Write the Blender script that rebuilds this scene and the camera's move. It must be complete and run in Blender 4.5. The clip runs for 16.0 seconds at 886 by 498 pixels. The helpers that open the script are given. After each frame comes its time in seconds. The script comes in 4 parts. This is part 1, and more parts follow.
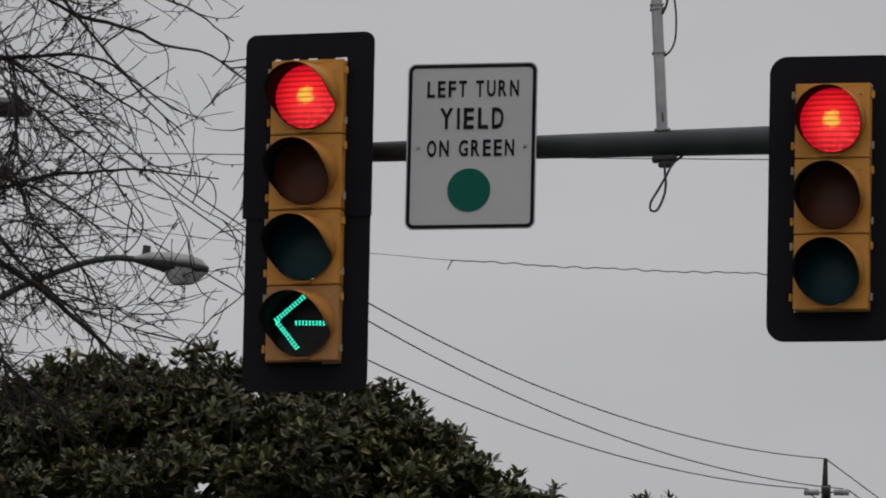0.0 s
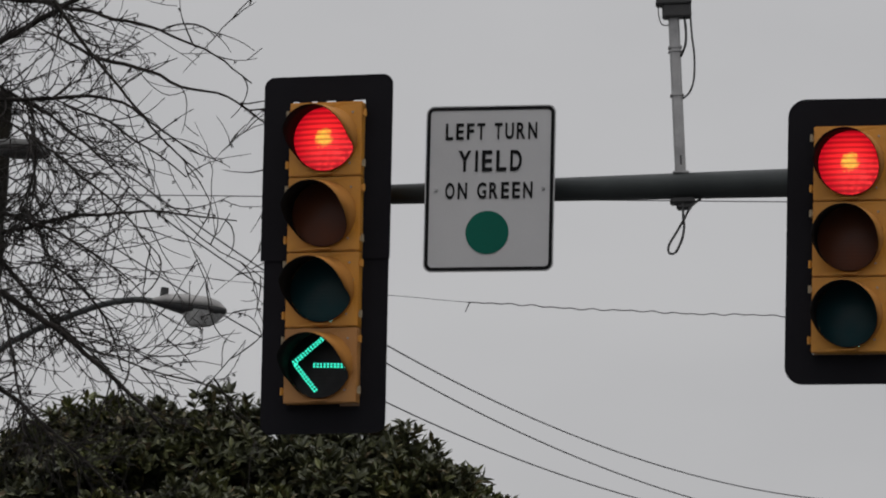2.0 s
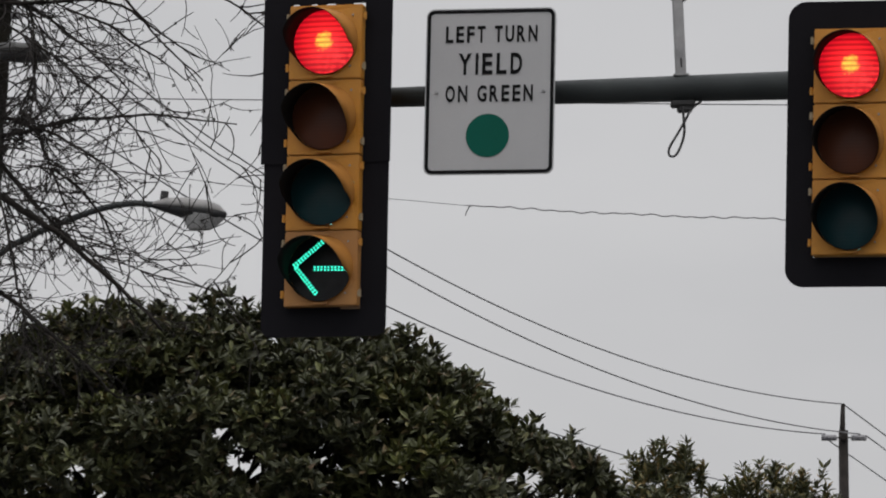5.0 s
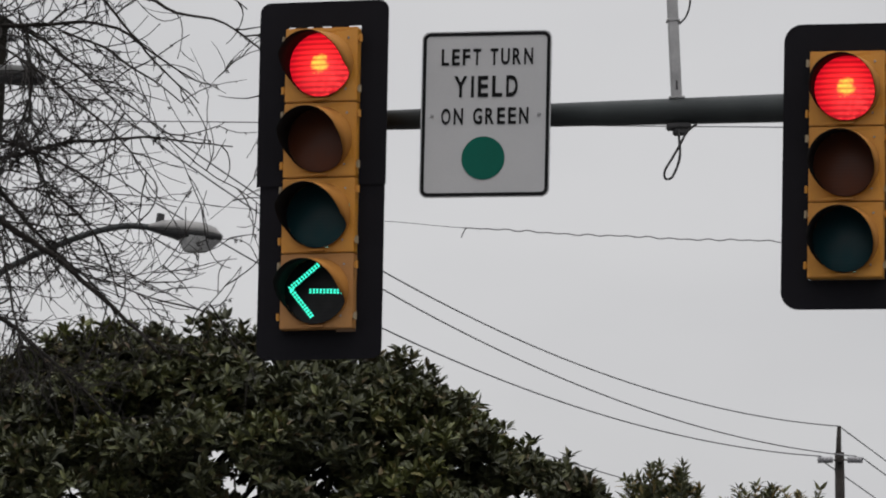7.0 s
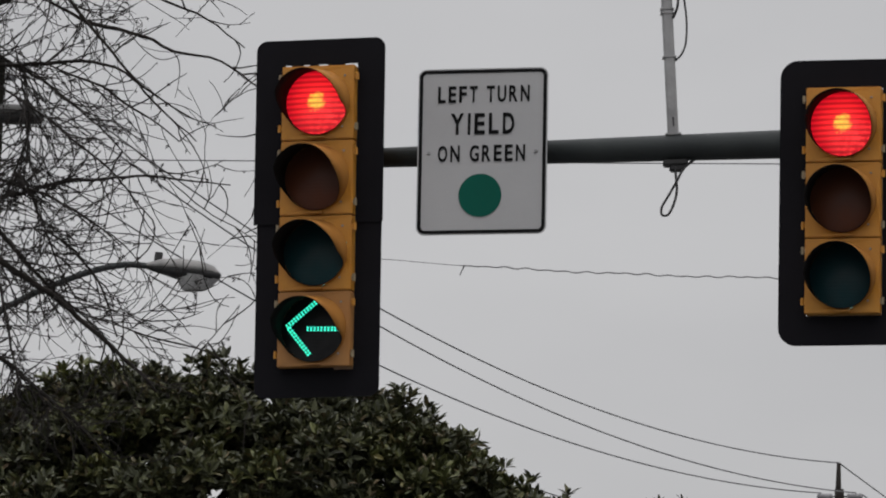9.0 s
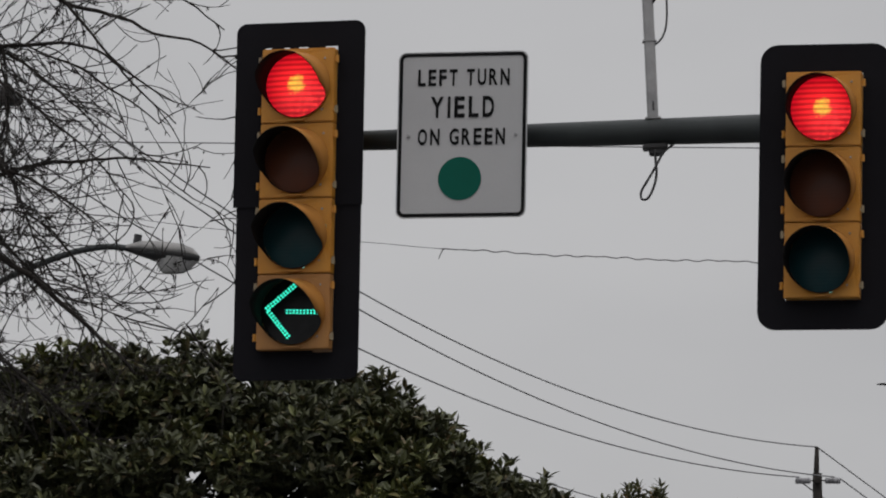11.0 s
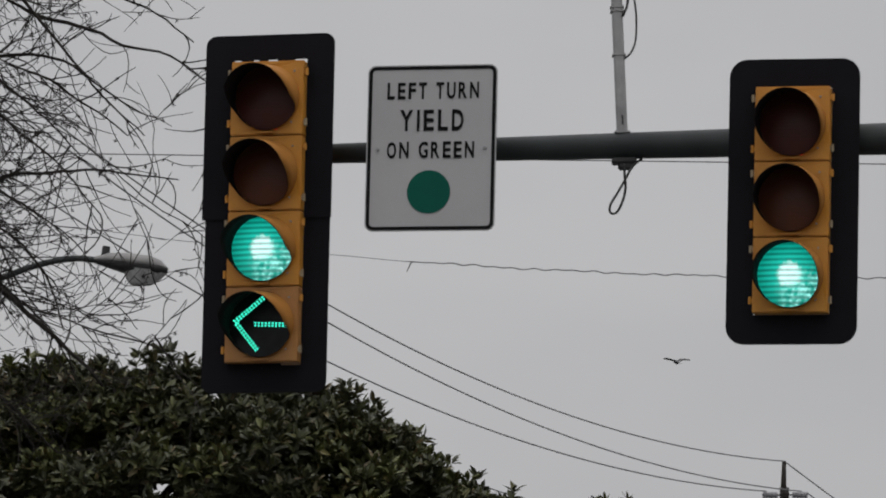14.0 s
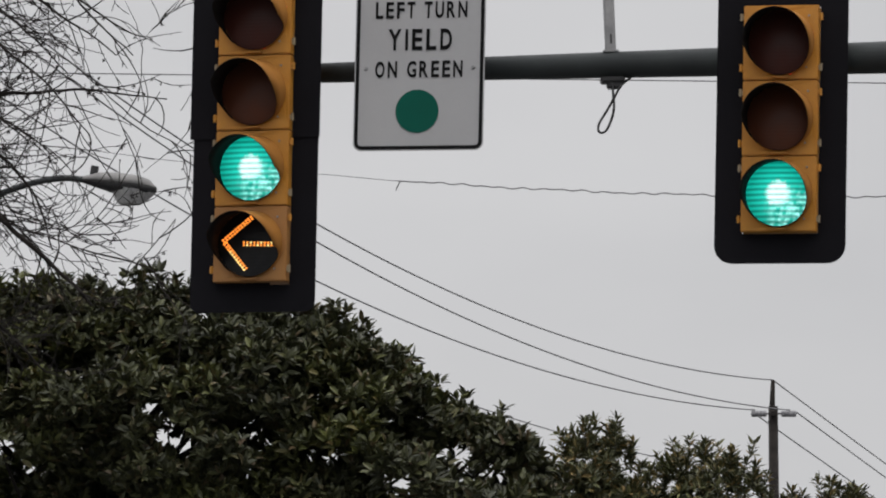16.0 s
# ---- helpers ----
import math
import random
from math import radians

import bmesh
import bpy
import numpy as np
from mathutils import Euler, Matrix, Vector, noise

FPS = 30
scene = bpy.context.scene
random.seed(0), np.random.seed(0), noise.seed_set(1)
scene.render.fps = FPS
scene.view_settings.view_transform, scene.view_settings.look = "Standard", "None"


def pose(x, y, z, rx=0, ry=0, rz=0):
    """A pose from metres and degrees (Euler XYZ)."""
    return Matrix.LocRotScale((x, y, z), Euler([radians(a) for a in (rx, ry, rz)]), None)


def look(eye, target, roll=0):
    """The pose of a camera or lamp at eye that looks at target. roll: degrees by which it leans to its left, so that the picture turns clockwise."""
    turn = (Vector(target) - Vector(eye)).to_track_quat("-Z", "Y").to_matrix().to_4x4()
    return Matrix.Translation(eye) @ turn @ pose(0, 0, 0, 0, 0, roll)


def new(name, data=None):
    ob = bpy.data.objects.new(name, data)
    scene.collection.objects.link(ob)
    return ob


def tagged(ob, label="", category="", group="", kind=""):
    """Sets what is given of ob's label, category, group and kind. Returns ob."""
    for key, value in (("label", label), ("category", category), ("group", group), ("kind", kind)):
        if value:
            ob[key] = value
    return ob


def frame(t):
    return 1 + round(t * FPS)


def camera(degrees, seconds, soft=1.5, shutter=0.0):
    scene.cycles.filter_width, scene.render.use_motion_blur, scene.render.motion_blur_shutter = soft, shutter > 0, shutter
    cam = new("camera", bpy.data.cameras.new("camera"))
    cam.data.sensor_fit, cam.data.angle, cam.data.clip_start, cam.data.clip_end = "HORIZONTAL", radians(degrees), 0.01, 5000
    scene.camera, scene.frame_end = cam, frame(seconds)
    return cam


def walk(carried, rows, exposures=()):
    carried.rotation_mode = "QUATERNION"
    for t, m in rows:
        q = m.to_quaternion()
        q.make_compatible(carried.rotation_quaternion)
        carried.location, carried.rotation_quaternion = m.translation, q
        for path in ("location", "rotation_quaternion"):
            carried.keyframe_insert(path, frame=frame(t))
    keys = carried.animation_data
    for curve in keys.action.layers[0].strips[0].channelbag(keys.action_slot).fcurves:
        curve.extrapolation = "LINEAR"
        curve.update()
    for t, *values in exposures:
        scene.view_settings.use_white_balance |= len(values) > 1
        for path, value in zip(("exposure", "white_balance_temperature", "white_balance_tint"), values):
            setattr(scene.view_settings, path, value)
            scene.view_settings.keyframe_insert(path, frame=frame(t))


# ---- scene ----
# ---- camera and its walk ----
# A hand-held telephoto view from the roadside: the eye stands still and only sways.
EYE, TILT = 1.5, 10.0
cam = camera(9.5, 16.0, soft=2.0)
# time, yaw, pitch, roll, shift to the side and up
SWAY = [
    (0, 0, -0, -0.001, 0, -0), (0.5, 0.0397, -0.0326, -0.004, -0.0055, -0.0017), (1, 0.0938, 0.0468, 0.026, -0.0058, 0.001), (1.5, 0.1472, 0.3715, 0.058, -0.0049, 0.0033),
    (2, 0.1892, 0.4491, 0.045, -0.0027, 0.0029), (2.5, 0.2159, 0.3661, 0.031, -0.0021, 0.0026), (3, 0.2178, 0.2826, 0.001, -0.0073, 0.0003), (3.5, 0.2117, 0.0545, -0.023, -0.0093, 0.0006),
    (4, 0.2031, -0.2564, -0.043, -0.0084, 0.0003), (4.2, 0.2031, -0.3959, -0.038, -0.0069, -0.0005), (6.3, 0.1509, -0.6455, -0.004, -0.0074, 0.0009), (6.5, 0.149, -0.5424, -0.009, -0.0069, 0.0023),
    (7, 0.1423, -0.3481, -0.026, -0.0048, 0.0019), (7.5, 0.1386, -0.2514, -0.076, -0.0018, 0.0016), (8, 0.1404, -0.1528, -0.13, 0.004, 0.0006), (8.5, 0.1385, -0.0576, -0.177, 0.0057, -0.0013),
    (9, 0.1359, 0.0612, -0.219, 0.0063, -0.0016), (9.2, 0.1174, 0.1445, -0.195, 0.0062, -0.0004), (11.5, -0.1554, -0.1915, -0.005, -0.0004, -0.0004), (12, -0.2246, -0.2136, 0.046, -0.006, -0.0002),
    (12.5, -0.2807, -0.1459, 0.09, -0.0058, 0.0016), (13, -0.3344, -0.0628, 0.121, -0.0044, 0.0021), (13.5, -0.384, 0.0137, 0.162, -0.0012, 0.0017), (14, -0.4362, 0.0151, 0.177, -0.0006, 0.0015),
    (14.5, -0.4754, -0.1894, 0.166, 0.0022, 0.0019), (15, -0.5108, -0.5925, 0.144, 0.0033, 0.0019), (15.5, -0.5377, -0.8878, 0.126, 0.0032, 0.0013), (16, -0.5568, -0.8517, 0.123, 0.0004, 0.0018),
]
EXPOSURE = [(0.0, -0.12), (2.0, -0.08), (3.5, -0.12), (4.2, -0.06), (6.3, 0.45), (6.5, 0.43), (7.0, 0.27), (7.5, 0.14), (8.3, 0.13), (9.0, 0.05), (11.5, -0.08), (12.0, 0.13),
            (12.5, 0.18), (13.0, 0.16), (13.5, 0.02), (14.0, -0.09), (14.5, -0.12), (15.0, -0.1), (15.5, 0.2), (16.0, 0.26)]
walk(cam, [(t, pose(dx, 0, EYE + dz, 90 + TILT) @ pose(0, 0, 0, pitch, yaw, roll)) for t, yaw, pitch, roll, dx, dz in SWAY], EXPOSURE)

# ---- world and sun: a closed grey cloud cover ----
world = bpy.data.worlds.new("overcast_sky")
scene.world = world
world.use_nodes = True
wn, wl = world.node_tree.nodes, world.node_tree.links
sky = wn.new("ShaderNodeTexSky")
sky.sky_type, sky.sun_disc = "NISHITA", False
sky.sun_elevation, sky.sun_rotation, sky.dust_density = radians(68), radians(150), 4.0
sky_dim = wn.new("ShaderNodeMix")
sky_dim.data_type, sky_dim.blend_type = "RGBA", "MULTIPLY"
sky_dim.inputs[0].default_value = 1.0
sky_dim.inputs[7].default_value = (0.1, 0.1, 0.1, 1)
wl.new(sky.outputs[0], sky_dim.inputs[6])
direction = wn.new("ShaderNodeTexCoord")
stretch = wn.new("ShaderNodeMapping")
stretch.inputs["Scale"].default_value = (1.0, 1.0, 2.2)
wl.new(direction.outputs["Generated"], stretch.inputs["Vector"])
cloud_noise = wn.new("ShaderNodeTexNoise")
cloud_noise.inputs["Scale"].default_value, cloud_noise.inputs["Detail"].default_value = 7.0, 5.0
cloud_noise.inputs["Roughness"].default_value = 0.45
wl.new(stretch.outputs[0], cloud_noise.inputs["Vector"])
cloud_ramp = wn.new("ShaderNodeValToRGB")
cloud_ramp.color_ramp.elements[0].position, cloud_ramp.color_ramp.elements[0].color = 0.3, (0.485, 0.481, 0.488, 1)
cloud_ramp.color_ramp.elements[1].position, cloud_ramp.color_ramp.elements[1].color = 0.7, (0.565, 0.559, 0.563, 1)
wl.new(cloud_noise.outputs["Fac"], cloud_ramp.inputs["Fac"])
cover = wn.new("ShaderNodeMix")
cover.data_type = "RGBA"
cover.inputs[0].default_value = 0.93
wl.new(sky_dim.outputs[2], cover.inputs[6])
wl.new(cloud_ramp.outputs["Color"], cover.inputs[7])
# an overcast sky is brightest overhead
height = wn.new("ShaderNodeSeparateXYZ")
wl.new(direction.outputs["Generated"], height.inputs[0])
zenith = wn.new("ShaderNodeMapRange")
zenith.interpolation_type = "SMOOTHSTEP"
zenith.inputs["From Min"].default_value, zenith.inputs["From Max"].default_value = 0.24, 1.0
zenith.inputs["To Min"].default_value, zenith.inputs["To Max"].default_value = 1.0, 3.1
wl.new(height.outputs["Z"], zenith.inputs["Value"])
wl.new(zenith.outputs[0], wn["Background"].inputs["Strength"])
wl.new(cover.outputs[2], wn["Background"].inputs["Color"])

sun_data = bpy.data.lights.new("sun", "SUN")
sun_data.energy, sun_data.angle, sun_data.color = 0.5, radians(40), (1.0, 0.97, 0.93)
sun = new("sun", sun_data)
sun.matrix_world = look((9.4, -16.2, 46), (0, 0, 0))


# ---- materials ----
def tree_of(name):
    m = bpy.data.materials.new(name)
    m.use_nodes = True
    return m, m.node_tree.nodes, m.node_tree.links, m.node_tree.nodes["Principled BSDF"]


def surface(name, light, dark, patch=3.0, grain=60.0, rough=0.6, metal=0.0, bump=0.1, contrast=0.25, vary=0.0, gloss=0.5):
    """A weathered surface: broad stains between two colours, fine grain in colour and relief."""
    m, n, l, b = tree_of(name)
    co = n.new("ShaderNodeTexCoord")
    broad, fine = n.new("ShaderNodeTexNoise"), n.new("ShaderNodeTexNoise")
    broad.inputs["Scale"].default_value, broad.inputs["Detail"].default_value = patch, 6.0
    fine.inputs["Scale"].default_value, fine.inputs["Detail"].default_value = grain, 4.0
    l.new(co.outputs["Object"], broad.inputs["Vector"])
    l.new(co.outputs["Object"], fine.inputs["Vector"])
    ramp = n.new("ShaderNodeValToRGB")
    ramp.color_ramp.elements[0].position, ramp.color_ramp.elements[0].color = 0.5 - contrast, (*dark, 1)
    ramp.color_ramp.elements[1].position, ramp.color_ramp.elements[1].color = 0.5 + contrast, (*light, 1)
    both = n.new("ShaderNodeMath")
    both.operation = "MULTIPLY_ADD"
    both.inputs[1].default_value, both.inputs[2].default_value = 0.35, -0.175
    l.new(fine.outputs["Fac"], both.inputs[0])
    add = n.new("ShaderNodeMath")
    l.new(broad.outputs["Fac"], add.inputs[0])
    l.new(both.outputs[0], add.inputs[1])
    last = add
    if vary:
        info, each = n.new("ShaderNodeObjectInfo"), n.new("ShaderNodeMath")
        each.operation = "MULTIPLY_ADD"
        each.inputs[1].default_value = vary
        l.new(info.outputs["Random"], each.inputs[0])
        l.new(add.outputs[0], each.inputs[2])
        last = each
    l.new(last.outputs[0], ramp.inputs["Fac"])
    l.new(ramp.outputs["Color"], b.inputs["Base Color"])
    rr = n.new("ShaderNodeMath")
    rr.operation = "MULTIPLY_ADD"
    rr.inputs[1].default_value, rr.inputs[2].default_value = 0.3, rough - 0.15
    l.new(fine.outputs["Fac"], rr.inputs[0])
    l.new(rr.outputs[0], b.inputs["Roughness"])
    b.inputs["Metallic"].default_value = metal
    b.inputs["Specular IOR Level"].default_value = gloss
    if bump:
        bm_ = n.new("ShaderNodeBump")
        bm_.inputs["Strength"].default_value, bm_.inputs["Distance"].default_value = bump, 0.01
        l.new(fine.outputs["Fac"], bm_.inputs["Height"])
        l.new(bm_.outputs[0], b.inputs["Normal"])
    return m


def lens_glass(name, colour, rough=0.35):
    """An unlit signal lens: dark tinted plastic with cast horizontal ribs."""
    m, n, l, b = tree_of(name)
    co, sep = n.new("ShaderNodeTexCoord"), n.new("ShaderNodeSeparateXYZ")
    l.new(co.outputs["Object"], sep.inputs[0])
    wave = n.new("ShaderNodeMath")
    wave.operation = "MULTIPLY"
    wave.inputs[1].default_value = 2 * math.pi / 0.017
    l.new(sep.outputs["Z"], wave.inputs[0])
    s = n.new("ShaderNodeMath")
    s.operation = "SINE"
    l.new(wave.outputs[0], s.inputs[0])
    bump = n.new("ShaderNodeBump")
    bump.inputs["Strength"].default_value, bump.inputs["Distance"].default_value = 0.08, 0.002
    l.new(s.outputs[0], bump.inputs["Height"])
    l.new(bump.outputs[0], b.inputs["Normal"])
    dust = n.new("ShaderNodeTexNoise")
    dust.inputs["Scale"].default_value, dust.inputs["Detail"].default_value = 14.0, 6.0
    l.new(co.outputs["Object"], dust.inputs["Vector"])
    ramp = n.new("ShaderNodeValToRGB")
    ramp.color_ramp.elements[0].position, ramp.color_ramp.elements[1].position = 0.3, 0.75
    ramp.color_ramp.elements[0].color = (*colour, 1)
    ramp.color_ramp.elements[1].color = (*[0.75 * c + 0.012 for c in colour], 1)
    l.new(dust.outputs["Fac"], ramp.inputs["Fac"])
    l.new(ramp.outputs["Color"], b.inputs["Base Color"])
    b.inputs["Roughness"].default_value = rough
    b.inputs["Specular IOR Level"].default_value = 0.2
    return m


def lamp_light(name, heart, body, rim, strength, heart_radius, ribs=0.3, sparkle=0.0, spill=(1, 1, 1)):
    """A burning signal lamp, its light painted into the emission: bright filament image in the middle, dimmer rim, ribs
    of the lens across it.
    """
    m, n, l, b = tree_of(name)
    co, sep = n.new("ShaderNodeTexCoord"), n.new("ShaderNodeSeparateXYZ")
    l.new(co.outputs["Object"], sep.inputs[0])
    flat = n.new("ShaderNodeCombineXYZ")
    l.new(sep.outputs["X"], flat.inputs[0])
    l.new(sep.outputs["Z"], flat.inputs[2])
    size = n.new("ShaderNodeVectorMath")
    size.operation = "LENGTH"
    l.new(flat.outputs[0], size.inputs[0])
    ragged = n.new("ShaderNodeTexNoise")
    ragged.inputs["Scale"].default_value, ragged.inputs["Detail"].default_value = 40.0, 4.0
    l.new(co.outputs["Object"], ragged.inputs["Vector"])
    wob = n.new("ShaderNodeMath")
    wob.operation = "MULTIPLY_ADD"
    wob.inputs[1].default_value = 0.055
    l.new(ragged.outputs["Fac"], wob.inputs[0])
    l.new(size.outputs["Value"], wob.inputs[2])
    rel = n.new("ShaderNodeMath")
    rel.operation = "MULTIPLY"
    rel.inputs[1].default_value = 1 / 0.17
    l.new(wob.outputs[0], rel.inputs[0])
    ramp = n.new("ShaderNodeValToRGB")
    e = ramp.color_ramp.elements
    e[0].position, e[0].color = heart_radius / 0.17, (*heart, 1)
    e[1].position, e[1].color = 1.0, (*rim, 1)
    mid = e.new(heart_radius / 0.17 + 0.13)
    mid.color = (*body, 1)
    l.new(rel.outputs[0], ramp.inputs["Fac"])
    k = n.new("ShaderNodeMath")
    k.operation = "MULTIPLY"
    k.inputs[1].default_value = 2 * math.pi / 0.0255
    l.new(sep.outputs["Z"], k.inputs[0])
    s = n.new("ShaderNodeMath")
    s.operation = "SINE"
    l.new(k.outputs[0], s.inputs[0])
    f = n.new("ShaderNodeMath")
    f.operation = "MULTIPLY_ADD"
    f.inputs[1].default_value, f.inputs[2].default_value = ribs, 1.0
    l.new(s.outputs[0], f.inputs[0])
    g = n.new("ShaderNodeMath")
    g.operation = "MULTIPLY_ADD"
    g.inputs[1].default_value = sparkle
    l.new(ragged.outputs["Fac"], g.inputs[0])
    l.new(f.outputs[0], g.inputs[2])
    st = n.new("ShaderNodeMath")
    st.operation = "MULTIPLY"
    st.inputs[1].default_value = strength
    l.new(g.outputs[0], st.inputs[0])
    b.inputs["Base Color"].default_value = (0.02, 0.02, 0.02, 1)
    b.inputs["Roughness"].default_value = 0.4
    # a ragged patch of thrown light, painted below the heart and to its +x side
    low, aside, patch = n.new("ShaderNodeMapRange"), n.new("ShaderNodeMapRange"), n.new("ShaderNodeMapRange")
    low.inputs["From Min"].default_value, low.inputs["From Max"].default_value = 0.05, -0.05
    aside.inputs["From Min"].default_value, aside.inputs["From Max"].default_value = -0.07, 0.02
    l.new(sep.outputs["Z"], low.inputs["Value"])
    l.new(sep.outputs["X"], aside.inputs["Value"])
    flecks = n.new("ShaderNodeTexNoise")
    flecks.inputs["Scale"].default_value, flecks.inputs["Detail"].default_value = 44.0, 5.0
    l.new(co.outputs["Object"], flecks.inputs["Vector"])
    patch.inputs["From Min"].default_value, patch.inputs["From Max"].default_value = 0.40, 0.70
    l.new(flecks.outputs["Fac"], patch.inputs["Value"])
    most, share = n.new("ShaderNodeMath"), n.new("ShaderNodeMath")
    most.operation = share.operation = "MULTIPLY"
    l.new(low.outputs[0], most.inputs[0])
    l.new(aside.outputs[0], most.inputs[1])
    l.new(most.outputs[0], share.inputs[0])
    l.new(patch.outputs[0], share.inputs[1])
    thrown = n.new("ShaderNodeMix")
    thrown.data_type = "RGBA"
    thrown.inputs[7].default_value = (*spill, 1)
    l.new(share.outputs[0], thrown.inputs[0])
    l.new(ramp.outputs["Color"], thrown.inputs[6])
    l.new(thrown.outputs[2], b.inputs["Emission Color"])
    l.new(st.outputs[0], b.inputs["Emission Strength"])
    return m


def leaf_surface(name, young, old, odd, odd_share, single=False):
    """Leathery leaves, each a little different; a few turn yellow or brown."""
    m, n, l, b = tree_of(name)
    geo = n.new("ShaderNodeNewGeometry")
    ramp = n.new("ShaderNodeValToRGB")
    e = ramp.color_ramp.elements
    e[0].color, e[1].color = (*old, 1), (*odd, 1)
    e[1].position = 1.0
    a = e.new(1 - odd_share - 0.02)
    a.color = (*young, 1)
    middle = e.new(0.5)
    middle.color = (*[0.72 * p + 0.28 * q for p, q in zip(old, young)], 1)
    if single:
        info = n.new("ShaderNodeObjectInfo")
        l.new(info.outputs["Random"], ramp.inputs["Fac"])
    else:
        l.new(geo.outputs["Random Per Island"], ramp.inputs["Fac"])
    # some boughs carry fresher, yellower growth
    co, growth, fresh, tint = n.new("ShaderNodeTexCoord"), n.new("ShaderNodeTexNoise"), n.new("ShaderNodeMapRange"), n.new("ShaderNodeMix")
    growth.inputs["Scale"].default_value, growth.inputs["Detail"].default_value = 0.7, 2.0
    l.new(co.outputs["Object"], growth.inputs["Vector"])
    fresh.inputs["From Min"].default_value, fresh.inputs["From Max"].default_value = 0.50, 0.72
    l.new(growth.outputs["Fac"], fresh.inputs["Value"])
    tint.data_type, tint.blend_type = "RGBA", "MULTIPLY"
    tint.inputs[7].default_value = (1.0, 1.0, 1.0, 1) if single else (1.35, 1.4, 0.75, 1)
    tint.clamp_result = False
    l.new(fresh.outputs[0], tint.inputs[0])
    l.new(ramp.outputs["Color"], tint.inputs[6])
    l.new(tint.outputs[2], b.inputs["Base Color"])
    b.inputs["Roughness"].default_value = 0.42
    b.inputs["Specular IOR Level"].default_value = 0.28
    return m


YELLOW = surface("aged_yellow_paint", (0.53, 0.232, 0.018), (0.35, 0.150, 0.017), 5.0, 90.0, 0.55, 0.0, 0.05)
VISOR_PAINT = surface("dull_visor_paint", (0.36, 0.155, 0.028), (0.25, 0.105, 0.024), 7.0, 80.0, 0.7, 0.0, 0.05, gloss=0.2)
YELLOW_FADED = surface("faded_brown_yellow_paint", (0.40, 0.185, 0.045), (0.28, 0.13, 0.038), 5.0, 90.0, 0.6, 0.0, 0.05)
BLACK = surface("matt_black_paint", (0.0080, 0.0076, 0.0100), (0.0048, 0.0045, 0.0062), 2.5, 80.0, 0.75, 0.0, 0.08, gloss=0.1)
VISOR_BLACK = surface("visor_inner_black", (0.016, 0.015, 0.015), (0.010, 0.009, 0.009), 6.0, 90.0, 0.9, 0.0, 0.05, gloss=0.1)
STEEL = surface("dull_galvanised_steel", (0.34, 0.34, 0.34), (0.2, 0.2, 0.205), 9.0, 70.0, 0.5, 0.5, 0.06)
ARM_STEEL = surface("dark_weathered_arm", (0.040, 0.046, 0.046), (0.024, 0.028, 0.029), 4.0, 60.0, 0.6, 0.1, 0.08, gloss=0.3)
BRIGHT = surface("bare_bright_metal", (0.34, 0.28, 0.18), (0.22, 0.17, 0.11), 30.0, 120.0, 0.35, 0.6, 0.05)
SIGN_WHITE = surface("sign_white_sheeting", (0.40, 0.40, 0.405), (0.35, 0.35, 0.355), 2.2, 140.0, 0.5, 0.0, 0.02, gloss=0.25)
SIGN_BLACK = surface("sign_black_ink", (0.006, 0.006, 0.0065), (0.004, 0.004, 0.0045), 8.0, 90.0, 0.6, 0.0, 0.0, gloss=0.1)
SIGN_GREEN = surface("sign_green_ink", (0.003, 0.088, 0.062), (0.003, 0.075, 0.052), 6.0, 90.0, 0.6, 0.0, 0.0, gloss=0.1)
RUBBER = surface("black_cable_rubber", (0.02, 0.02, 0.021), (0.012, 0.012, 0.013), 20.0, 90.0, 0.6, 0.0, 0.03)
WIRE_GREY = surface("weathered_line_wire", (0.14, 0.14, 0.145), (0.09, 0.09, 0.095), 0.4, 30.0, 0.6, 0.2, 0.0)
POLE_WOOD = surface("weathered_pole_wood", (0.034, 0.030, 0.027), (0.016, 0.014, 0.013), 6.0, 50.0, 0.9, 0.0, 0.5, gloss=0.15)
TAR_WOOD = surface("tarred_mossy_pole", (0.020, 0.018, 0.014), (0.006, 0.006, 0.005), 9.0, 40.0, 0.95, 0.0, 0.6, gloss=0.05)
BARK = surface("dark_wet_bark", (0.030, 0.026, 0.023), (0.014, 0.012, 0.011), 6.0, 60.0, 0.9, 0.0, 0.5, gloss=0.15)
TWIG = surface("brown_grey_twigs", (0.034, 0.030, 0.028), (0.017, 0.015, 0.014), 1.5, 30.0, 0.9, 0.0, 0.0, gloss=0.15)
LAMP_GREY = surface("lamp_head_grey_paint", (0.19, 0.185, 0.18), (0.10, 0.10, 0.098), 7.0, 60.0, 0.5, 0.1, 0.04)
# lamp paint with the shade on the second head put into its colour
LAMP_SHADED = surface("shaded_lamp_paint", (0.030, 0.030, 0.028), (0.014, 0.014, 0.013), 7.0, 60.0, 0.6, 0.1, 0.04)
GLASS_GREY = surface("ribbed_refractor_glass", (0.48, 0.48, 0.47), (0.26, 0.26, 0.26), 12.0, 70.0, 0.25, 0.0, 0.2)
CERAMIC = surface("grey_insulator_ceramic", (0.26, 0.26, 0.27), (0.17, 0.17, 0.18), 9.0, 60.0, 0.35, 0.0, 0.02)
FEATHER = surface("dark_bird_feathers", (0.030, 0.030, 0.034), (0.014, 0.014, 0.016), 8.0, 60.0, 0.7, 0.0, 0.05)
GROUND = surface("dark_asphalt_ground", (0.065, 0.065, 0.066), (0.04, 0.04, 0.042), 0.3, 12.0, 0.9, 0.0, 0.3)
LENS_RED = lens_glass("unlit_red_lens", (0.074, 0.021, 0.015))
LENS_AMBER = lens_glass("unlit_amber_lens", (0.120, 0.040, 0.020))
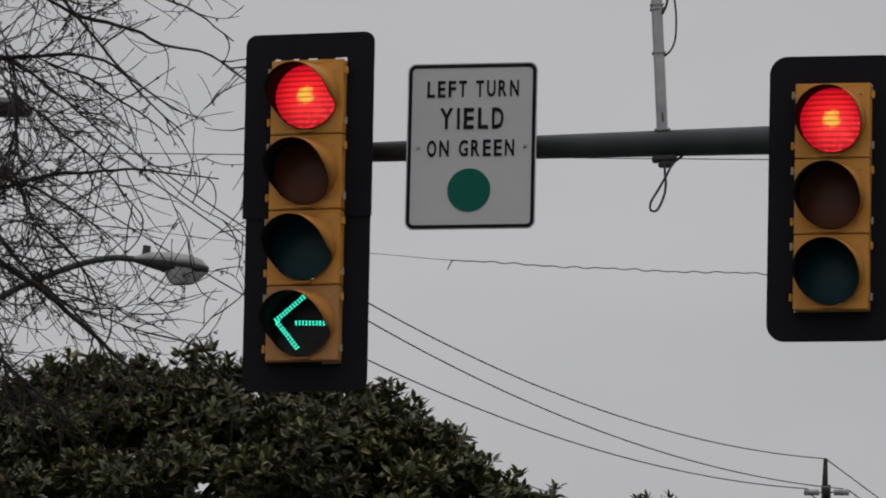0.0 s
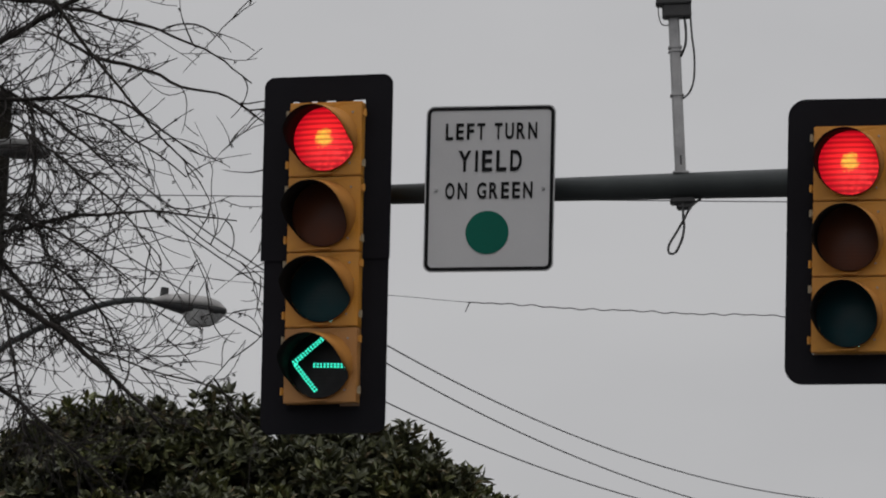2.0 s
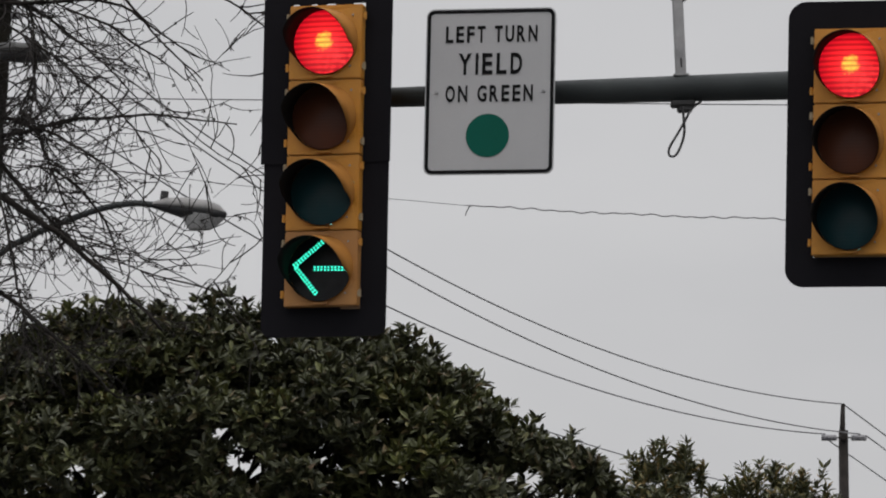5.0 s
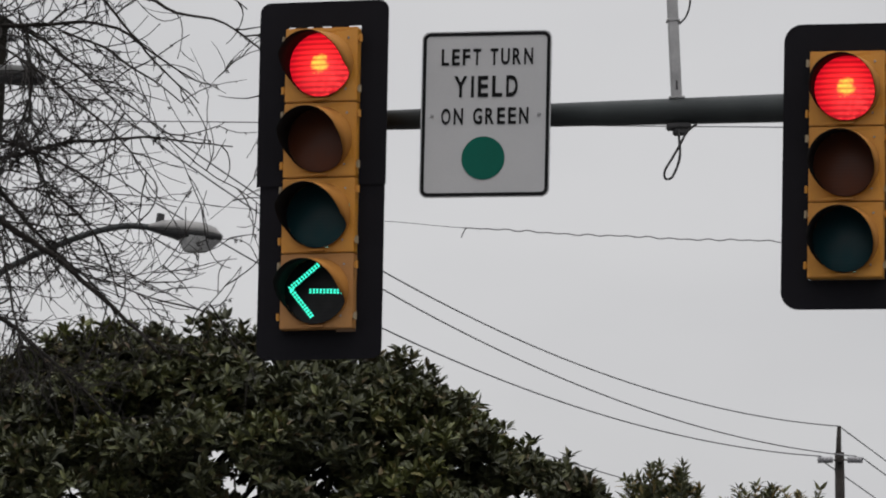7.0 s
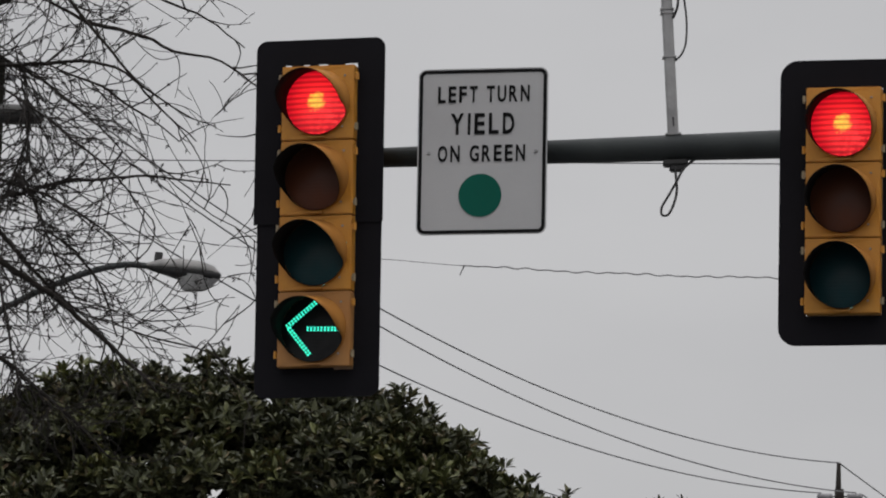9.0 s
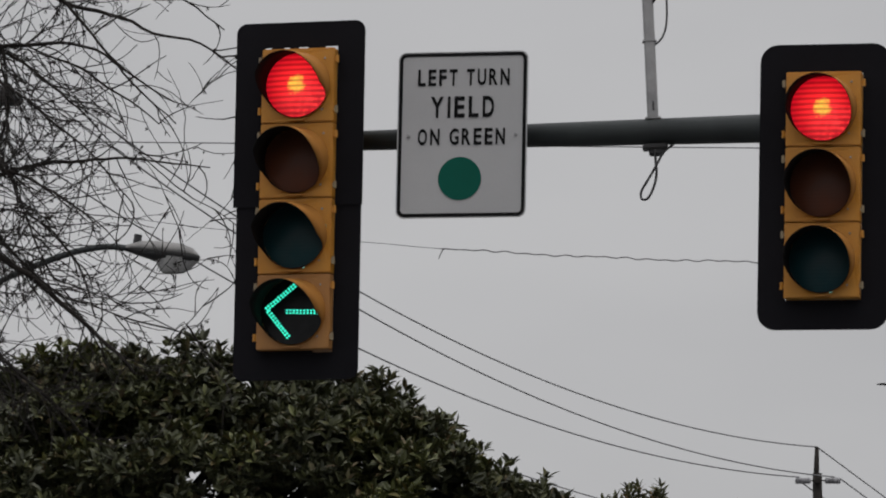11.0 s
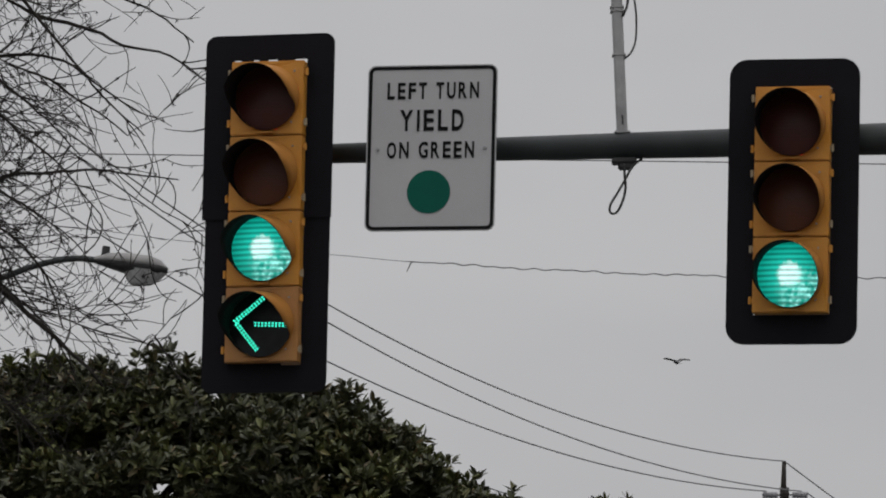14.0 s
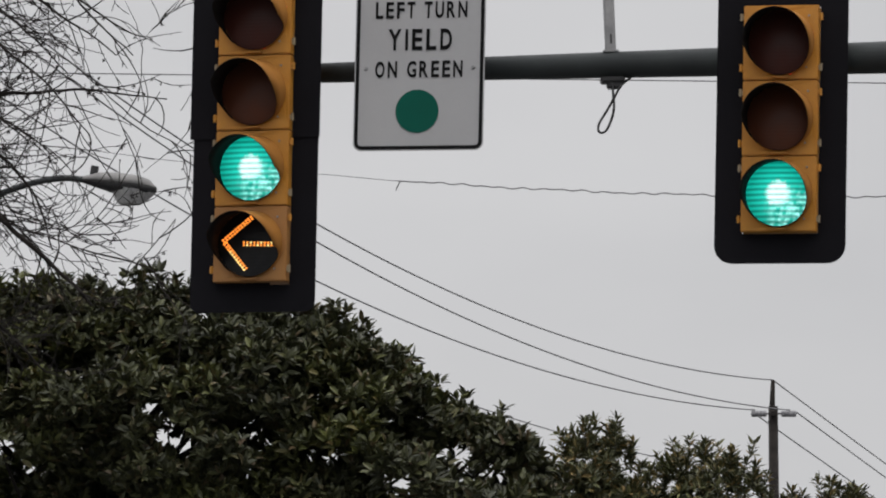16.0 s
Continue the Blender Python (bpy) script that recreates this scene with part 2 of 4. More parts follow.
LENS_GREEN = lens_glass("unlit_green_lens", (0.009, 0.046, 0.054))
LENS_DARK = lens_glass("led_module_face", (0.008, 0.008, 0.009), 0.3)
# the red lamp's dim rim tone also holds the visor's shade
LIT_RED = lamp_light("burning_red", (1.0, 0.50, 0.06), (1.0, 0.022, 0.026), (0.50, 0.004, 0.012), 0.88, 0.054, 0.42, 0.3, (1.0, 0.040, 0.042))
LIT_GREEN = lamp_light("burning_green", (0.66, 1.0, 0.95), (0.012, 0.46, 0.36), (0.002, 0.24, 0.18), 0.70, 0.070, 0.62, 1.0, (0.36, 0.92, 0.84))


def glow(name, colour, strength):
    m, n, l, b = tree_of(name)
    b.inputs["Base Color"].default_value = (*colour, 1)
    b.inputs["Emission Color"].default_value = (*colour, 1)
    b.inputs["Emission Strength"].default_value = strength
    return m


LED_GREEN = glow("green_led", (0.05, 0.90, 0.62), 1.35)
LED_AMBER = glow("amber_led", (1.0, 0.30, 0.04), 1.4)
LED_PALE = glow("pale_yellow_led", (1.0, 0.72, 0.26), 1.3)
# the darkest leaf tone is lifted to stand in for lens haze
MAGNOLIA = leaf_surface("magnolia_leaves", (0.083, 0.088, 0.037), (0.033, 0.036, 0.021), (0.094, 0.065, 0.040), 0.14)
MAGNOLIA_LEAF = leaf_surface("magnolia_single_leaf", (0.083, 0.088, 0.037), (0.033, 0.036, 0.021), (0.094, 0.065, 0.040), 0.14, True)
LAUREL = leaf_surface("laurel_leaves", (0.115, 0.115, 0.048), (0.045, 0.050, 0.025), (0.24, 0.16, 0.06), 0.2)


# ---- mesh helpers ----
def link(name, bm, material, parent=None, label="", smooth=False):
    data = bpy.data.meshes.new(name)
    bm.to_mesh(data)
    bm.free()
    return link_mesh(name, data, material, parent, label, smooth)


def link_mesh(name, data, material, parent=None, label="", smooth=False):
    for one in material if isinstance(material, (list, tuple)) else [material]:
        data.materials.append(one)
    if smooth:
        data.shade_smooth()
    ob = new(name, data)
    if parent:
        ob.parent = parent
    return tagged(ob, label)


part = link


def from_arrays(name, verts, faces, material, parent=None, label="", smooth=False):
    data = bpy.data.meshes.new(name)
    data.from_pydata(verts, [], faces)
    data.update()
    return link_mesh(name, data, material, parent, label, smooth)


def thing(name, m, label, category, group=""):
    ob = new(name)
    ob.empty_display_size = 0.1
    ob.matrix_basis = m
    return tagged(ob, label, category, group)


def box(bm, c, s, bevel=0.0):
    """Adds a box of centre c and sizes s, with bevelled edges."""
    made = bmesh.ops.create_cube(bm, size=1.0, matrix=Matrix.LocRotScale(c, None, s))
    if bevel:
        edges = {e for v in made["verts"] for e in v.link_edges}
        bmesh.ops.bevel(bm, geom=list(edges), offset=bevel, segments=2, affect="EDGES", clamp_overlap=True)
    return bm


def rod(bm, a, b, r1, r2=None, n=12):
    """Adds a capped round rod from a to b."""
    a, b = Vector(a), Vector(b)
    m = Matrix.Translation((a + b) / 2) @ (b - a).to_track_quat("Z", "Y").to_matrix().to_4x4()
    bmesh.ops.create_cone(bm, cap_ends=True, segments=n, radius1=r1, radius2=r1 if r2 is None else r2, depth=(b - a).length, matrix=m)
    return bm


def tube(points, radii, n=6):
    """Vertices and faces of a tube along points, a radius for each, closed at its ends."""
    pts = [Vector(p) for p in points]
    verts, faces = [], []
    side = None
    for i, p in enumerate(pts):
        d = (pts[min(i + 1, len(pts) - 1)] - pts[max(i - 1, 0)]).normalized()
        if side is None:
            side = d.orthogonal().normalized()
        side = (side - d * side.dot(d)).normalized()
        other = d.cross(side)
        for k in range(n):
            a = 2 * math.pi * k / n
            verts.append(p + (side * math.cos(a) + other * math.sin(a)) * radii[i])
    for i in range(len(pts) - 1):
        for k in range(n):
            a, b = i * n + k, i * n + (k + 1) % n
            faces.append((a, b, b + n, a + n))
    faces.append(tuple(reversed(range(n))))
    faces.append(tuple(range((len(pts) - 1) * n, len(pts) * n)))
    return [tuple(v) for v in verts], faces


def smooth_path(points, steps=4):
    """A Catmull-Rom curve through points."""
    p = [Vector(q) for q in points]
    p = [2 * p[0] - p[1], *p, 2 * p[-1] - p[-2]]
    out = []
    for i in range(1, len(p) - 2):
        for k in range(steps):
            t = k / steps
            out.append(0.5 * (2 * p[i] + (p[i + 1] - p[i - 1]) * t + (2 * p[i - 1] - 5 * p[i] + 4 * p[i + 1] - p[i + 2]) * t * t
                              + (3 * p[i] - p[i - 1] - 3 * p[i + 1] + p[i + 2]) * t ** 3))
    out.append(p[-2])
    return out


def gather(pieces):
    """Joins (verts, faces) pieces into one."""
    verts, faces = [], []
    for v, f in pieces:
        k = len(verts)
        verts += v
        faces += [tuple(i + k for i in q) for q in f]
    return verts, faces


def rounded(w, h, r, n=6):
    """The outline of a rounded rectangle, as (x, z)."""
    out = []
    for cx, cz, a0 in ((w / 2 - r, h / 2 - r, 0), (-w / 2 + r, h / 2 - r, 90), (-w / 2 + r, -h / 2 + r, 180), (w / 2 - r, -h / 2 + r, 270)):
        for k in range(n + 1):
            a = radians(a0 + 90 * k / n)
            out.append((cx + r * math.cos(a), cz + r * math.sin(a)))
    return out


def plate(bm, outline, y0, y1, hole=None, shift=(0, 0)):
    """Adds a plate in the x-z plane between the depths y0 and y1; hole: an inner outline with as many points."""
    dx, dz = shift
    a = [bm.verts.new((x + dx, y0, z + dz)) for x, z in outline]
    b = [bm.verts.new((x + dx, y1, z + dz)) for x, z in outline]
    n = len(outline)
    for i in range(n):
        bm.faces.new((a[i], a[(i + 1) % n], b[(i + 1) % n], b[i]))
    if hole is None:
        bm.faces.new(a)
        bm.faces.new(list(reversed(b)))
    else:
        c = [bm.verts.new((x + dx, y0, z + dz)) for x, z in hole]
        d = [bm.verts.new((x + dx, y1, z + dz)) for x, z in hole]
        for i in range(n):
            j = (i + 1) % n
            bm.faces.new((a[j], a[i], c[i], c[j]))
            bm.faces.new((b[i], b[j], d[j], d[i]))
            bm.faces.new((c[i], d[i], d[j], c[j]))
    bmesh.ops.recalc_face_normals(bm, faces=bm.faces)
    return bm


def circle(r, n=28):
    """Points on a circle that pair with those of rounded(w, h, r, 6)."""
    out = []
    for q in range(4):
        for k in range(7):
            a = radians(90 * q + 90 * (k + 0.5) / 7)
            out.append((r * math.cos(a), r * math.sin(a)))
    return out


# ---- ground ----
bm = bmesh.new()
bmesh.ops.create_grid(bm, x_segments=8, y_segments=8, size=2500)
ground = tagged(link("ground", bm, GROUND), "flat dark asphalt and soil ground", "ground", kind="structure")


# ---- mast arm with its pole ----
ARM_A, ARM_B = Vector((-0.66, 24.66, 6.302)), Vector((7.2, 23.30, 6.275))


def arm_point(x, up=0.0, front=0.0):
    k = (x - ARM_A.x) / (ARM_B.x - ARM_A.x)
    p = ARM_A.lerp(ARM_B, k)
    return Vector((p.x, p.y - front, p.z + up))


def arm_radius(x):
    k = (x - ARM_A.x) / (ARM_B.x - ARM_A.x)
    return 0.043 + k * 0.085


def build_mast():
    mast = thing("mast_arm_pole", Matrix.Translation((7.2, 23.30, 0)), "dark weathered steel mast arm and pole over the road", "signal pole")
    here = Vector((7.2, 23.30, 0))
    bm = bmesh.new()
    rod(bm, ARM_A - here, ARM_B - here, arm_radius(ARM_A.x), arm_radius(ARM_B.x), 24)
    part("mast_arm", bm, ARM_STEEL, mast, "tapered dark grey-green steel arm", True)
    bm = bmesh.new()
    rod(bm, (0.1, 0, 0.03), (0.1, 0, 6.9), 0.17, 0.12, 28)
    part("pole", bm, ARM_STEEL, mast, "", True)
    bm = bmesh.new()
    box(bm, (0.1, 0, 0.02), (0.5, 0.5, 0.04), 0.006)
    part("base_plate", bm, STEEL, mast)
    bm = bmesh.new()
    rod(bm, ARM_A - here + Vector((-0.012, 0.002, 0)), ARM_A - here + Vector((0.01, -0.002, 0)), 0.047, 0.047, 24)
    part("end_cap", bm, ARM_STEEL, mast)
    return mast


build_mast()


# ---- signal heads ----
SECTION, LENS_R, VISOR_R = 0.3575, 0.1535, 0.1565
FORWARD, BACK = pose(0, 0, 0), pose(0, 0.06, 0)


def lens_cap(r, bulge, y, rings=8, n=40):
    """A shallow dome in the x-z plane that bulges to -y."""
    verts, faces = [(0, y - bulge, 0)], []
    for i in range(1, rings + 1):
        u = i / rings
        for k in range(n):
            a = 2 * math.pi * k / n
            verts.append((r * u * math.cos(a), y - bulge * (1 - u * u), r * u * math.sin(a)))
    for k in range(n):
        faces.append((0, 1 + k, 1 + (k + 1) % n))
    for i in range(rings - 1):
        for k in range(n):
            a, b = 1 + i * n + k, 1 + i * n + (k + 1) % n
            faces.append((a, a + n, b + n, b))
    return verts, faces


def visor_mesh(near, far, taper, droop, n=72):
    """A cut-away cap visor; near, far: (angle from the top, length) along the edge of its +x side and of its -x side."""
    length = near[0][1]
    bm = bmesh.new()
    loops = []
    for k in range(n):
        a = 2 * math.pi * k / n
        off = math.degrees(min(a, 2 * math.pi - a))
        edge = near if a < math.pi else far
        lng = float(np.interp(off, [q[0] for q in edge], [q[1] for q in edge]))
        ring = []
        for r, y in ((VISOR_R, 0.0), (VISOR_R, -lng * 0.5), (VISOR_R, -lng), (VISOR_R - 0.003, -lng), (VISOR_R - 0.003, -lng * 0.5), (VISOR_R - 0.003, 0.0)):
            k_ = 1 + taper * y / length
            ring.append(bm.verts.new((r * k_ * math.sin(a), y, r * k_ * math.cos(a) + y * droop)))
        loops.append(ring)
    for k in range(n):
        a, b = loops[k], loops[(k + 1) % n]
        for i in range(5):
            f = bm.faces.new((a[i], b[i], b[i + 1], a[i + 1]))
            f.material_index = 0 if i < 2 else 1
    bmesh.ops.recalc_face_normals(bm, faces=bm.faces)
    return bm


def led_arrow(y):
    """Rows of round lamps that draw an arrow to the left."""
    bm = bmesh.new()
    for (x0, z0), (x1, z1), count in (((-0.126, 0.014), (0.006, 0.122), 12), ((-0.117, 0.002), (-0.020, -0.118), 11), ((-0.028, 0.0), (0.122, -0.004), 10)):
        d = Vector((x1 - x0, z1 - z0)).normalized()
        for i in range(count):
            for row in (-1, 1):
                u = i / (count - 1)
                x, z = x0 + (x1 - x0) * u - d.y * row * 0.0062, z0 + (z1 - z0) * u + d.x * row * 0.0062
                made = bmesh.ops.create_cone(bm, cap_ends=True, segments=8, radius1=0.0052, radius2=0.0042, depth=0.006,
                                      matrix=Matrix.Translation((x, y, z)) @ pose(0, 0, 0, 90))
                for face in {q for v in made["verts"] for q in v.link_faces}:
                    face.material_index = 1 if (z1 < -0.05 and row < 0 and u > 0.25) or (count == 10 and (i + row) % 3 == 0) else 0
    return bm


def build_section(head, z, lens, visor, lit, droop):
    """One lamp section: hollow body, door, visor, lens, hinges and latches; lit: the part that glows, or None."""
    bm = bmesh.new()
    w, h, back = 0.352, SECTION - 0.005, 0.20
    paint = YELLOW_FADED if lens is LENS_DARK else YELLOW
    outline = rounded(w, h, 0.007)
    inner = rounded(w - 0.012, h - 0.012, 0.004)
    plate(bm, outline, 0.03, back, inner)
    plate(bm, outline, back, back + 0.004)
    body = part("lamp_housing", bm, paint, head)
    body.matrix_basis = pose(0, 0, z)
    bm = bmesh.new()
    plate(bm, outline, 0.0, 0.028, circle(LENS_R))
    bmesh.ops.bevel(bm, geom=[e for e in bm.edges if all(abs(v.co.y) < 1e-6 for v in e.verts) and all(max(abs(v.co.x) / w, abs(v.co.z) / h) > 0.42 for v in e.verts)],
                           offset=0.005, segments=2, affect="EDGES")
    part("door", bm, paint, body)
    part("visor", visor_mesh(*visor, droop), [VISOR_PAINT, VISOR_BLACK], body, "yellow cap visor, black inside", True)
    flat = lens is LENS_DARK
    v, f = lens_cap(LENS_R + 0.001, 0.004 if flat else 0.022, 0.0008)
    from_arrays("lens", v, f, lens, body, "", True)
    for sx in (-1, 1):
        for sz in (-0.118, 0.122):
            bm = bmesh.new()
            rod(bm, (sx * (w / 2 + 0.011), 0.010, sz - 0.017), (sx * (w / 2 + 0.011), 0.010, sz + 0.017), 0.008, None, 10)
            box(bm, (sx * (w / 2 + 0.004), 0.014, sz), (0.018, 0.014, 0.018), 0.002)
            part("hinge" if sx < 0 else "latch", bm, BRIGHT if (sz < 0) == (sx > 0) else YELLOW, body)
    for sx, sz in ((0.13, 0.125), (0.12, -0.118)):
        bm = bmesh.new()
        rod(bm, (sx, 0.002, sz), (sx, -0.006, sz), 0.006, 0.004, 10)
        part("visor_screw", bm, STEEL, body)
    bm = bmesh.new()
    box(bm, (0.0, -0.010, -LENS_R - 0.014), (0.075, 0.018, 0.010), 0.003)
    part("drip_lip", bm, paint, body)
    lamps = []
    for kind in lit:
        if kind in ("red", "green"):
            v, f = lens_cap(LENS_R - 0.001, 0.022, -0.002)
            lamps.append(from_arrays("lamp", v, f, LIT_RED if kind == "red" else LIT_GREEN, body, "burning %s lamp" % kind, True))
        else:
            lamps.append(part("arrow_lamp", led_arrow(-0.005), [LED_GREEN, LED_GREEN] if kind == "arrow_green" else [LED_AMBER, LED_PALE], body, "%s arrow of small round lamps" % kind[6:]))
    for lamp in lamps:
        if lamp.name.startswith("arrow"):
            tagged(lamp, kind="stuff")
    return lamps


def build_signal(m, sections, margin, plate_r, visors, droop, label, split=None):
    """A signal head: sections from the top down, on a black back plate."""
    head = thing("traffic_signal", m, label, "traffic light", "signal heads on the mast arm")
    n = len(sections)
    h = n * SECTION
    lamps = []
    for i, (lens, lit) in enumerate(sections):
        lamps.append(build_section(head, h / 2 - (i + 0.5) * SECTION, lens, visors[i], lit, droop))
    wide, tall = 0.352 + 2 * margin, h + 2 * (margin + 0.008)
    gap = 0.020 if split is not None else 0.0
    opening = (0.354, h + gap, 0.004)
    for low, high, extra in ([(-tall / 2, tall / 2, 0.0)] if split is None else [(split, tall / 2, 0.022), (-tall / 2, split + 0.006, 0.0)]):
        bm = bmesh.new()
        plate(bm, rounded(wide + extra, tall, plate_r), 0.058 - extra * 0.3, 0.063 - extra * 0.3, [(x, z + gap * 0.2) for x, z in rounded(*opening)])
        if split is not None:
            for q in bm.verts:
                if abs(q.co.x) > 0.18:
                    q.co.x -= 0.22 * extra
            for co, normal in (((0, 0, low), (0, 0, 1)), ((0, 0, high), (0, 0, -1))):
                bmesh.ops.bisect_plane(bm, geom=[*bm.verts, *bm.edges, *bm.faces], plane_co=co, plane_no=normal, clear_inner=True)
        part("back_plate", bm, BLACK, head, "matt black back plate with rounded corners")
    # added black strips that block the gap, leaving only slivers of sky
    for x, wd in ((-0.115, 0.06), (-0.035, 0.045), (0.075, 0.085)) if gap else ():
        bm = bmesh.new()
        box(bm, (x, 0.052, h / 2 + 0.008), (wd, 0.006, 0.022), 0.001)
        part("gap_cover", bm, BLACK, head)
    if gap:
        bm = bmesh.new()
        box(bm, (-0.045, 0.052, -h / 2 - 0.006), (0.26, 0.006, 0.020), 0.001)
        part("gap_cover", bm, BLACK, head)
    # bracket to the arm
    bm = bmesh.new()
    box(bm, (0, 0.215, 0.0), (0.07, 0.03, h * 0.9), 0.005)
    part("mounting_bracket", bm, STEEL, head)
    return lamps


FAR_EDGE = ((0, 0.265), (72, 0.25), (96, 0.16), (122, 0.035), (180, 0.02))
NOTCHED = (((0, 0.265), (45, 0.255), (70, 0.21), (90, 0.15), (103, 0.055), (112, 0.02), (180, 0.02)), FAR_EDGE, 0.07)
CAP = (((0, 0.265), (50, 0.255), (75, 0.225), (95, 0.165), (118, 0.08), (140, 0.02), (180, 0.02)), FAR_EDGE, 0.07)
LONG = (((0, 0.25), (50, 0.24), (85, 0.18), (115, 0.085), (145, 0.03), (180, 0.025)), ((0, 0.25), (88, 0.24), (120, 0.12), (150, 0.035), (180, 0.025)), 0.05)
LEFT_LAMPS = build_signal(
    pose(-0.645, 24.44, 5.997, 0, 1.05, -14.5),
    [(LENS_RED, ["red"]), (LENS_AMBER, []), (LENS_GREEN, ["green"]), (LENS_DARK, ["arrow_green", "arrow_yellow"])],
    0.126, 0.05, [NOTCHED, CAP, NOTCHED, NOTCHED], 0.118,
    "yellow four-lamp traffic signal with arrow lamp and black back plate", -0.029)
RIGHT_LAMPS = build_signal(
    pose(1.786, 24.08, 5.994, 0, 1.45, -12.0) @ Matrix.Scale(0.99, 4),
    [(LENS_RED, ["red"]), (LENS_AMBER, []), (LENS_GREEN, ["green"])],
    0.131, 0.085, [LONG, LONG, LONG], 0.110,
    "yellow three-lamp traffic signal on a rounded black back plate")


# ---- the sign ----
GLYPH_WIDTH = {"I": 0.24, "L": 0.88, "E": 0.90, "F": 0.88, "T": 0.92, "Y": 1.14, "O": 1.04, "G": 1.04, "N": 1.04}


def lettering(words, x, z, width, height, parent, bold=0.0):
    """One word in narrow even road-sign capitals, drawn out to a width and a height."""
    gap = 0.34
    total = sum(GLYPH_WIDTH.get(c, 1.0) for c in words) + gap * (len(words) - 1)
    unit, left, pieces = width / total, x - width / 2, []
    for c in words:
        curve = bpy.data.curves.new("letter", "FONT")
        curve.body, curve.size, curve.offset, curve.resolution_u = c, 1.0, bold, 4
        probe = bpy.data.objects.new("letter", curve)
        scene.collection.objects.link(probe)
        bpy.context.view_layer.update()
        data = bpy.data.meshes.new_from_object(probe.evaluated_get(bpy.context.evaluated_depsgraph_get()))
        bpy.data.objects.remove(probe)
        xs, ys = [v.co.x for v in data.vertices], [v.co.y for v in data.vertices]
        wide = GLYPH_WIDTH.get(c, 1.0) * unit
        kx, ky = wide / (max(xs) - min(xs)), height / (max(ys) - min(ys))
        pieces.append(([((v.co.x - min(xs)) * kx + left, -0.0045, (v.co.y - min(ys)) * ky + z) for v in data.vertices], [tuple(q.vertices) for q in data.polygons]))
        bpy.data.meshes.remove(data)
        left += wide + gap * unit
    v, f = gather(pieces)
    return from_arrays("lettering", v, f, SIGN_BLACK, parent, "black capitals reading %s" % words)


def build_sign():
    sign = thing("road_sign", pose(0.132, 24.40, 6.290, 0, 1.3, -11.5), "white yield on green sign with black border and green disc", "road sign")
    w, h = 0.617, 0.789
    bm = bmesh.new()
    plate(bm, rounded(w, h, 0.038), -0.0015, 0.0015)
    part("sign_panel", bm, SIGN_WHITE, sign)
    bm = bmesh.new()
    plate(bm, rounded(w - 0.012, h - 0.012, 0.034), -0.0035, -0.0018, rounded(w - 0.044, h - 0.044, 0.020))
    part("border", bm, SIGN_BLACK, sign, "black border line")
    bm = bmesh.new()
    plate(bm, circle(0.1025), -0.0045, -0.0018, None, (-0.007, -0.209))
    part("green_disc", bm, SIGN_GREEN, sign, "solid green disc")
    for word, x, z, wd, ht in (("LEFT", -0.118, 0.232, 0.188, 0.079), ("TURN", 0.122, 0.232, 0.203, 0.079), ("YIELD", 0.002, 0.080, 0.303, 0.101),
                               ("ON", -0.156, -0.050, 0.104, 0.079), ("GREEN", 0.075, -0.050, 0.263, 0.079)):
        lettering(word, x - 0.002, z, wd, ht, sign, 0.026)
    for x in (-0.255, 0.255):
        bm = bmesh.new()
        bmesh.ops.create_cone(bm, cap_ends=True, segments=6, radius1=0.010, radius2=0.008, depth=0.008, matrix=Matrix.Translation((x, -0.005, -0.004)) @ pose(0, 0, 0, 90))
        part("bolt", bm, STEEL, sign)
    for z in (0.10, -0.12):
        bm = bmesh.new()
        box(bm, (0, 0.018, z), (0.12, 0.03, 0.04), 0.004)
        part("back_clamp", bm, STEEL, sign)
    bm = bmesh.new()
    box(bm, (0, 0.075, -0.01), (0.09, 0.09, 0.30), 0.006)
    part("back_bracket", bm, STEEL, sign)
    return sign


build_sign()


# ---- riser tube with cables over the arm ----
def cable(points, r, parent, label="", n=6, steps=5):
    p = smooth_path(points, steps)
    v, f = tube(p, [r] * len(p), n)
    return from_arrays("cable", v, f, RUBBER, parent, label, True)


